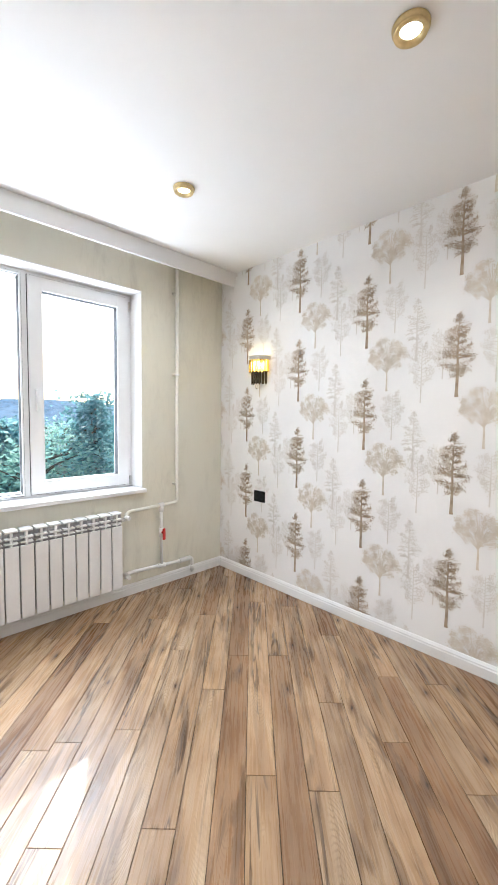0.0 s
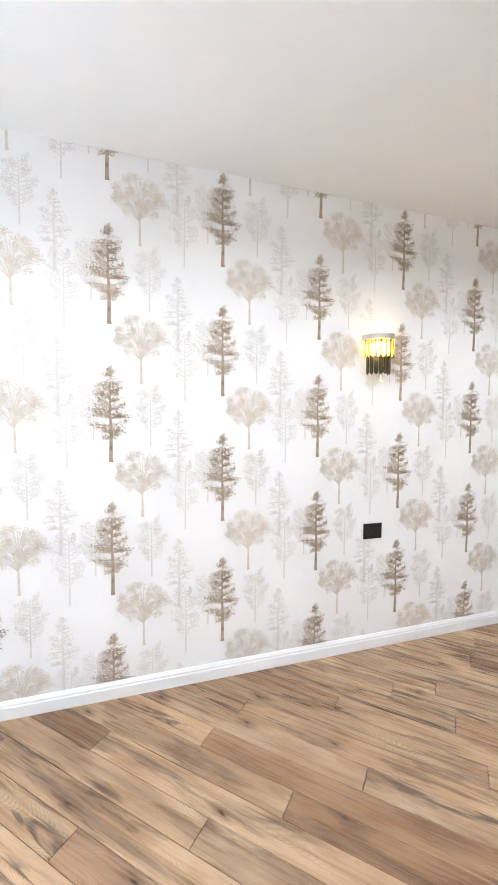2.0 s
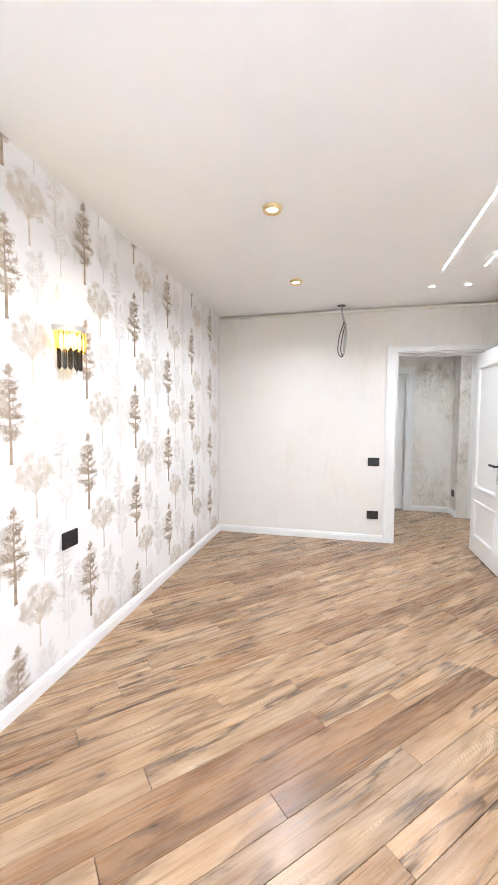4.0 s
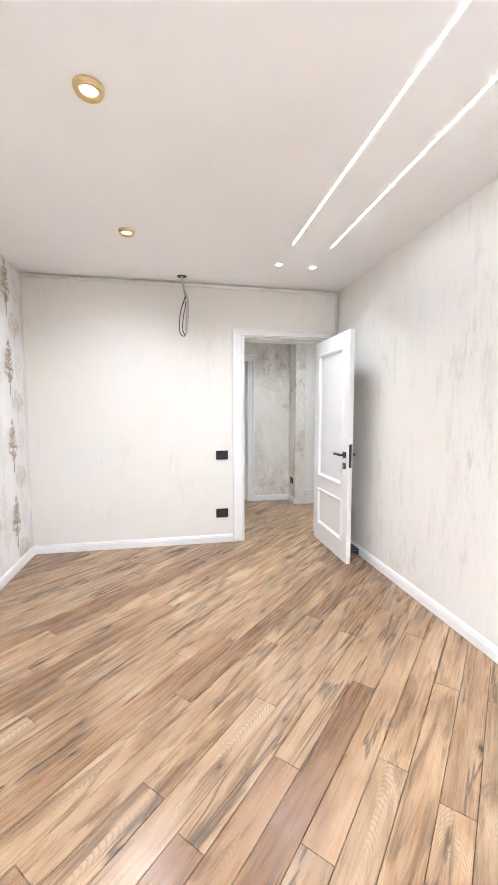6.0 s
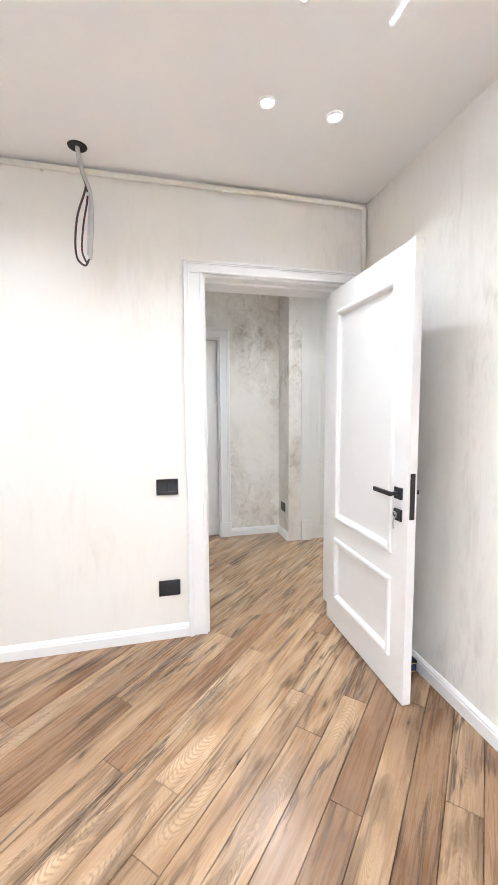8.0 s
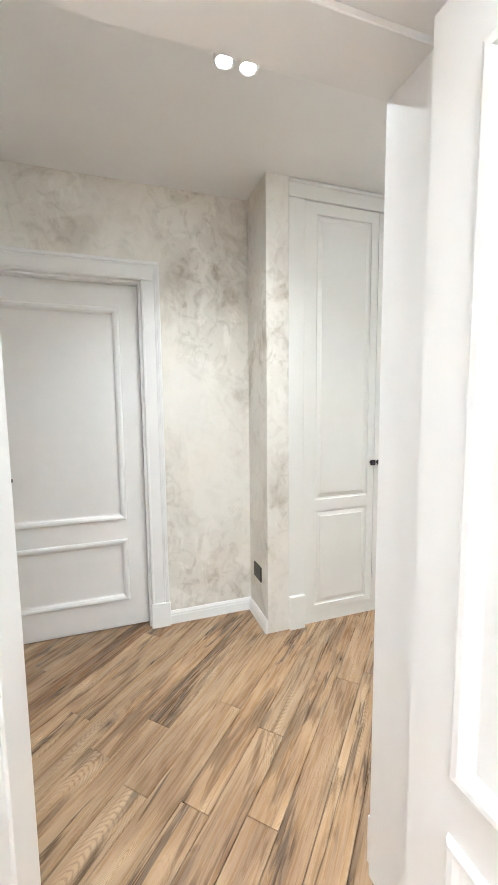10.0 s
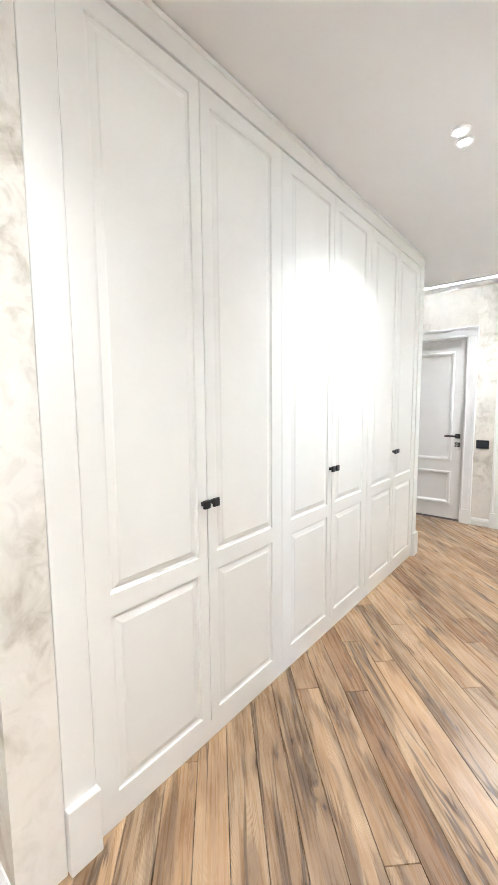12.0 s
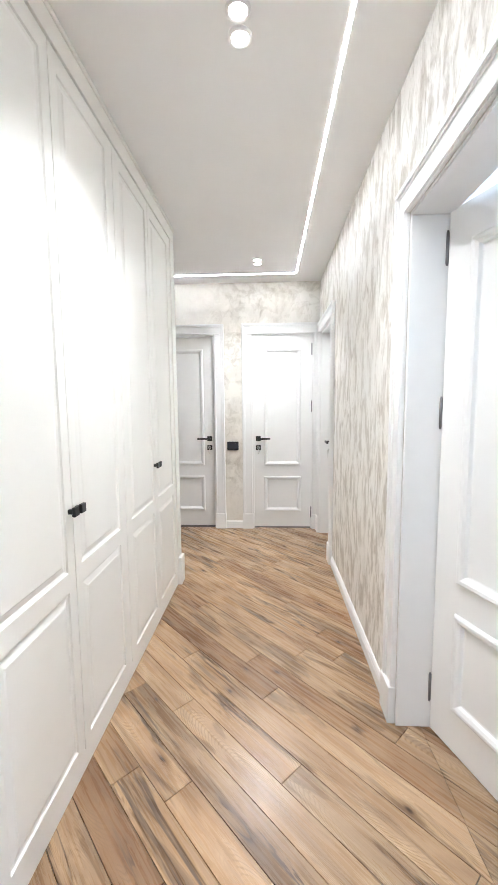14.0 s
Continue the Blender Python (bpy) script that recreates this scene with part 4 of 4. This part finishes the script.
for tx, ty, th, ts, mt, con, sd in (
    (-14.9, 5.1, 11.5, 2.3, M_LEAF_B, True, 3), (-13.7, 2.3, 9.6, 2.8, M_LEAF_A, False, 5), (-16.9, 2.1, 10.8, 2.4, M_LEAF_B, True, 6),
    (-21.9, 6.4, 10.0, 3.2, M_LEAF_A, False, 7), (-18.2, 8.2, 9.3, 3.0, M_LEAF_A, False, 8), (-13.0, 4.4, 8.4, 2.4, M_LEAF_A, False, 9),
    (-26, 11.5, 10.4, 3.4, M_LEAF_B, True, 10), (-30, 8.0, 10.2, 3.6, M_LEAF_A, False, 11), (-13.5, -1.5, 9.6, 3.0, M_LEAF_A, False, 12),
    (-36, 17, 10.4, 4.2, M_LEAF_B, False, 13), (-34, 5.0, 10.6, 4.0, M_LEAF_B, True, 14), (-21, -2.0, 10.2, 3.4, M_LEAF_A, False, 15)):
    leafy_tree(tx, ty, GZ, th if sd == 3 else th - 0.6, ts, mt, con, sd)


def house(x, y, w, d, h, turn):
    ob = empty("house", "pale low house with grey roof beyond the trees", "house", pose(x, y, GZ, 0, 0, turn), "", "houses outside")
    bm = bmesh.new()
    box(bm, -w / 2, w / 2, -d / 2, d / 2, 0, h)
    part("wall", bm, M_RENDER, ob)
    bm = bmesh.new()
    a = [bm.verts.new(p) for p in ((-w / 2 - .4, -d / 2 - .4, h), (w / 2 + .4, -d / 2 - .4, h), (w / 2 + .4, d / 2 + .4, h), (-w / 2 - .4, d / 2 + .4, h), (-w / 2, 0, h + 2.2), (w / 2, 0, h + 2.2))]
    for f in ((0, 1, 5, 4), (2, 3, 4, 5), (0, 4, 3), (1, 2, 5), (3, 2, 1, 0)):
        bm.faces.new([a[i] for i in f])
    part("roof", bm, M_ROOF, ob)
    n = int(w // 2.4)
    for i in range(n):
        for z in (1.0, 3.9):
            if z + 1.5 < h:
                cx = -w / 2 + (i + 0.5) * w / n
                bm = bmesh.new()
                box(bm, cx - 0.55, cx + 0.55, -d / 2 - 0.06, -d / 2 - 0.005, z, z + 1.4)
                box(bm, cx - 0.55, cx + 0.55, d / 2 + 0.005, d / 2 + 0.06, z, z + 1.4)
                part("window", bm, M_PANE, ob)


house(-44, 12.8, 12, 8, 6.6, 105)
house(-24.5, 9.4, 7, 6, 5.4, 112)
house(-60, 22, 18, 10, 6.6, 110)

# ---- printed trees of the wallpaper ----


def flat_leaf(bm, x, z, s, a):
    c, t = math.cos(a), math.sin(a)
    vs = []
    y = -0.00002 * (len(bm.verts) // 2 % 37)
    for u, w in ((-1, 0), (-0.3, -0.42), (0.6, -0.3), (1, 0), (0.5, 0.36), (-0.4, 0.38)):
        vs.append(bm.verts.new((x + s * (u * c - w * t), y, z + s * (u * t + w * c))))
    bm.faces.new(vs)


def flat_stroke(bm, pts, ws):
    rows = []
    y = -0.00002 * (len(bm.verts) // 2 % 37)
    for i, p in enumerate(pts):
        a, b = Vector(pts[max(i - 1, 0)]), Vector(pts[min(i + 1, len(pts) - 1)])
        d = (b - a).normalized()
        nn = Vector((-d.y, d.x))
        q = Vector(p)
        rows.append([bm.verts.new((*(q + nn * ws[i] * sgn), 0)) for sgn in (-1, 1)])
    for r0, r1 in zip(rows, rows[1:]):
        bm.faces.new((r0[0], r0[1], r1[1], r1[0]))
    for r in rows:
        for v in r:
            if v.co.z == 0:
                v.co = Vector((v.co.x, y, v.co.y))


def printed_pine(h, w, leaves, seed, leaf=0.0036):
    """Slim tree: sturdy bare lower trunk, uneven tiers of foliage with gaps, a pointed top."""
    rng = random.Random(seed)
    bm = bmesh.new()
    flat_stroke(bm, [(0.001, 0), (0, h * 0.04), (0.002, h * 0.28), (-0.002, h * 0.55), (0.001, h * 0.8), (0.0, h * 0.99)],
                [0.052 * w, 0.042 * w, 0.033 * w, 0.022 * w, 0.010 * w, 0.003 * w])
    outline = ((0.24, 0.30), (0.34, 0.62), (0.40, 1.0), (0.50, 0.95), (0.58, 0.70), (0.66, 0.84), (0.76, 0.52), (0.84, 0.50), (0.92, 0.24), (1.0, 0.06))

    def reach_at(f):
        for (a, ra), (b, rb) in zip(outline, outline[1:]):
            if f <= b:
                return ra + (rb - ra) * (f - a) / (b - a)
        return 0.06
    tiers = 12
    for i in range(tiers):
        for side in (-1, 1):
            f0 = 0.28 + 0.68 * (i + rng.uniform(-0.3, 0.3)) / (tiers - 1)
            full = rng.uniform(0.55, 1.12)
            for _ in range(3):
                f = f0 + rng.uniform(-0.030, 0.030)
                r = w * 0.5 * reach_at(f) * full * rng.uniform(0.6, 1.08)
                z0 = h * (f - 0.025)
                z1 = z0 + r * rng.uniform(-0.22, 0.40)
                flat_stroke(bm, [(0, z0), (side * r * 0.5, (z0 + z1) / 2 + r * 0.06), (side * r, z1)], [0.008 * w, 0.004 * w, 0.0005])
                for _ in range(int(leaves * (0.30 + 0.80 * r / (w * 0.5)))):
                    u = rng.random() ** 0.75
                    x = side * r * u * 1.05 + rng.gauss(0, 0.034 * w)
                    z = z0 + (z1 - z0) * u + rng.gauss(0.004, h * 0.015)
                    flat_leaf(bm, x, z, leaf * rng.uniform(0.4, 1.25) * (1.15 - 0.3 * u), rng.gauss(0, 0.9))
    return bm


def printed_round(h, w, leaves, seed, leaf=0.0042):
    """Broad tree: bare trunk that forks into limbs, a domed crown of leaf clumps with gaps."""
    rng = random.Random(seed)
    bm = bmesh.new()
    flat_stroke(bm, [(0.001, 0), (0, h * 0.04), (0, h * 0.22), (-0.001, h * 0.42), (0.002, h * 0.72), (0.0, h * 0.93)],
                [0.034 * w, 0.025 * w, 0.021 * w, 0.016 * w, 0.007 * w, 0.002 * w])
    clumps = []
    while len(clumps) < 46:
        a, b = rng.uniform(-1, 1), rng.uniform(-1, 1)
        if a * a + b * b < 1 and b > -0.78 + 0.35 * (1 - abs(a)):
            clumps.append((a * w * 0.5 * (1.0 if b < 0.2 else 1.05 - 0.2 * b), h * (0.665 + 0.315 * b)))
    for cx, cz in clumps:
        z0 = h * (0.34 + 0.42 * rng.random() * max(0.0, (cz / h - 0.40) / 0.6))
        flat_stroke(bm, [(0, z0), (cx * 0.45, z0 + (cz - z0) * 0.60), (cx * 0.8, z0 + (cz - z0) * 0.86), (cx, cz)], [0.007 * w, 0.005 * w, 0.003 * w, 0.0005])
    for _ in range(leaves):
        p = rng.choice(clumps)
        flat_leaf(bm, p[0] + rng.gauss(0, 0.052 * w), p[1] + rng.gauss(0.002, 0.034 * h), leaf * rng.uniform(0.4, 1.1), rng.gauss(0, 0.8))
    return bm


def printed_bare(h, w, seed):
    """Faint tree of twigs in the mist."""
    rng = random.Random(seed)
    bm = bmesh.new()
    flat_stroke(bm, [(0, 0), (0.001, h * 0.5), (0, h * 0.98)], [0.012 * w / 0.16 * 0.35, 0.003, 0.001])
    for i in range(22):
        f = 0.28 + 0.68 * i / 22
        side = 1 if i % 2 else -1
        r = w * 0.5 * math.sin(math.pi * min(1.0, (f - 0.14) / 0.90)) ** 0.7 * rng.uniform(0.6, 1.05)
        z0, z1 = h * f, h * f + r * rng.uniform(0.15, 0.75)
        flat_stroke(bm, [(0, z0), (side * r * 0.55, (z0 + z1) / 2 - 0.003), (side * r, z1)], [0.0020, 0.0012, 0.0006])
        for u in (0.4, 0.65, 0.85):
            flat_stroke(bm, [(side * r * u, z0 + (z1 - z0) * u), (side * r * (u + 0.12), z0 + (z1 - z0) * u + 0.022 * rng.uniform(0.4, 1.2))], [0.0013, 0.0006])
        for _ in range(26):
            u = rng.uniform(0.2, 1.08)
            flat_leaf(bm, side * r * u, z0 + (z1 - z0) * u + rng.gauss(0, 0.011), 0.0042 * rng.uniform(0.5, 1.2), rng.uniform(0, 6.28))
    return bm


PX, PZ = 0.5335, 0.6355
me_dark = [finish("printed_tree", printed_pine(0.45, 0.20, 40, s, 0.0040), M_PRINT_DARK, False) for s in (2,)]
me_mid = [finish("printed_tree", printed_round(0.315, 0.225, 2500, s), M_PRINT_MID, False) for s in (4,)]
me_pale = [finish("printed_tree", printed_bare(h, w, s), M_PRINT_PALE, False) for s, h, w in ((1, 0.28, 0.15), (2, 0.34, 0.15), (3, 0.26, 0.14))]
me_palepine = finish("printed_tree", printed_pine(0.36, 0.15, 14, 21, 0.0042), M_PRINT_PALE, False)
ceil_z, base_z = H - 0.002, 0.083


def printed(me, x, z, y):
    """One printed tree on the wall, cut where the paper ends."""
    zs = [v.co.z for v in me.vertices]
    top, low = z + max(zs), z + min(zs)
    xs = [v.co.x for v in me.vertices]
    if low > ceil_z - 0.01 or top < base_z + 0.01 or x + min(xs) > 5.47 or x + max(xs) < 0.01:
        return
    use = me
    if top > ceil_z or low < base_z or x + min(xs) < 0.002 or x + max(xs) > 5.484:
        bm = bmesh.new()
        bm.from_mesh(me)
        for co, no in (((0, 0, ceil_z - z), (0, 0, 1)), ((0, 0, base_z - z), (0, 0, -1)), ((0.002 - x, 0, 0), (-1, 0, 0)), ((5.484 - x, 0, 0), (1, 0, 0))):
            bmesh.ops.bisect_plane(bm, geom=list(bm.verts) + list(bm.edges) + list(bm.faces), plane_co=co, plane_no=no, clear_outer=True)
        use = bpy.data.meshes.new("printed_tree")
        bm.to_mesh(use)
        bm.free()
        use.materials.append(me.materials[0]) if not use.materials else None
    ob = new("printed_tree", use)
    ob.parent, ob.matrix_basis = wall_north, pose(x, y, z)


for c in range(-1, 11):
    cx = 0.334 + PX * c
    shift = 0.1885 if c % 2 else 0.5055
    for r in range(-1, 5):
        z = shift + PZ * r
        printed(me_dark[0], cx, z, -0.0028)
        printed(me_mid[0], cx + 0.140, z - 0.270, -0.0019)
        printed(me_pale[0], cx + 0.180, z + 0.070, -0.0011)
        printed(me_palepine, cx + 0.312, z - 0.105, -0.0011)
        printed(me_pale[1], cx + 0.345, z - 0.345, -0.0003)
        printed(me_pale[2], cx - 0.075, z + 0.10, -0.0003)

# ---- floor planks, laid on the diagonal ----
floor = solid("floor", box(bmesh.new(), -0.4, 8.6, -8.4, 0.3, -0.06, -0.009), M_SUB, "rustic brown wood laminate laid diagonally", "floor")
R2 = math.sqrt(0.5)


def clip_poly(poly, rect):
    x0, x1, y0, y1 = rect
    for axis, lim, sgn in ((0, x0, 1), (0, x1, -1), (1, y0, 1), (1, y1, -1)):
        out = []
        for i, p in enumerate(poly):
            q = poly[(i + 1) % len(poly)]
            a, b = sgn * (p[axis] - lim), sgn * (q[axis] - lim)
            if a >= 0:
                out.append(p)
            if a * b < 0:
                k = a / (a - b)
                out.append((p[0] + k * (q[0] - p[0]), p[1] + k * (q[1] - p[1])))
        poly = out
        if len(poly) < 3:
            return []
    return poly


def lay(rect, v0, pitch, ends, length=1.3745, seed=5):
    """u runs along (-1, 1), v along (1, 1); each row's joints repeat every plank length."""
    rng = random.Random(seed)
    x0, x1, y0, y1 = rect
    vs = [(x + y) * R2 for x in (x0, x1) for y in (y0, y1)]
    us = [(y - x) * R2 for x in (x0, x1) for y in (y0, y1)]
    for k in range(math.floor((min(vs) - v0) / pitch), math.ceil((max(vs) - v0) / pitch) + 1):
        va, vb = v0 + k * pitch, v0 + (k + 1) * pitch
        joint = ends[k] if k in ends else rng.uniform(0, length)
        j = math.floor((min(us) - joint) / length)
        while joint + j * length < max(us):
            ua, ub = joint + j * length, joint + (j + 1) * length
            j += 1
            poly = [((v - u) * R2, (v + u) * R2) for u, v in ((ua, va), (ub, va), (ub, vb), (ua, vb))]
            poly = clip_poly(poly, rect)
            if not poly:
                continue
            uc, vc = (ua + ub) / 2, (va + vb) / 2
            loc = [((y - x) * R2 - uc, -((x + y) * R2 - vc)) for x, y in poly]
            cx, cy = sum(p[0] for p in loc) / len(loc), sum(p[1] for p in loc) / len(loc)
            bm = bmesh.new()
            rings = []
            for inset, z in ((0.0019, 0.0), (0.0009, -0.0016), (0.0009, -0.009)):
                ring = []
                for px, py in loc:
                    sx_ = inset if abs(px - cx) < 1e-9 else math.copysign(inset, px - cx)
                    sy_ = math.copysign(inset, py - cy)
                    ring.append(bm.verts.new((px - sx_, py - sy_, z)))
                rings.append(ring)
            n = len(loc)
            bm.faces.new(rings[0])
            for a, b in zip(rings, rings[1:]):
                for i in range(n):
                    bm.faces.new((a[i], a[(i + 1) % n], b[(i + 1) % n], b[i]))
            bmesh.ops.recalc_face_normals(bm, faces=bm.faces)
            me = bpy.data.meshes.new("plank")
            bm.to_mesh(me)
            bm.free()
            me.materials.append(M_PLANK)
            ob = new("plank", me)
            ob.parent = floor
            ob.matrix_basis = Matrix.Translation(((vc - uc) * R2, (vc + uc) * R2, 0)) @ Matrix.Rotation(radians(135), 4, "Z")


lay((0.0, 5.60, -2.98, 0.0), 0.274, 0.1125,
    {0: -2.09, -4: -1.314, -2: -1.634, -5: -1.89, 3: -1.711, 5: -1.93, 2: -2.147, 1: -1.351, -3: -2.286, 6: -1.518, 7: -2.15, -6: -2.35, 4: -2.51, 10: -1.952, 9: -2.56, 12: -2.175, 8: -2.945})
lay((5.60, 8.31, -7.48, -1.15), 0.413, 0.1115, {9: -8.06, 5: -7.658, 6: -8.198, 3: -7.986, 7: -8.441, 4: -8.471, 0: -8.081, 1: -7.468}, 1.3745, 8)
lay((4.3, 5.60, -5.6, -3.13), 0.413, 0.1115, {}, 1.3745, 8)
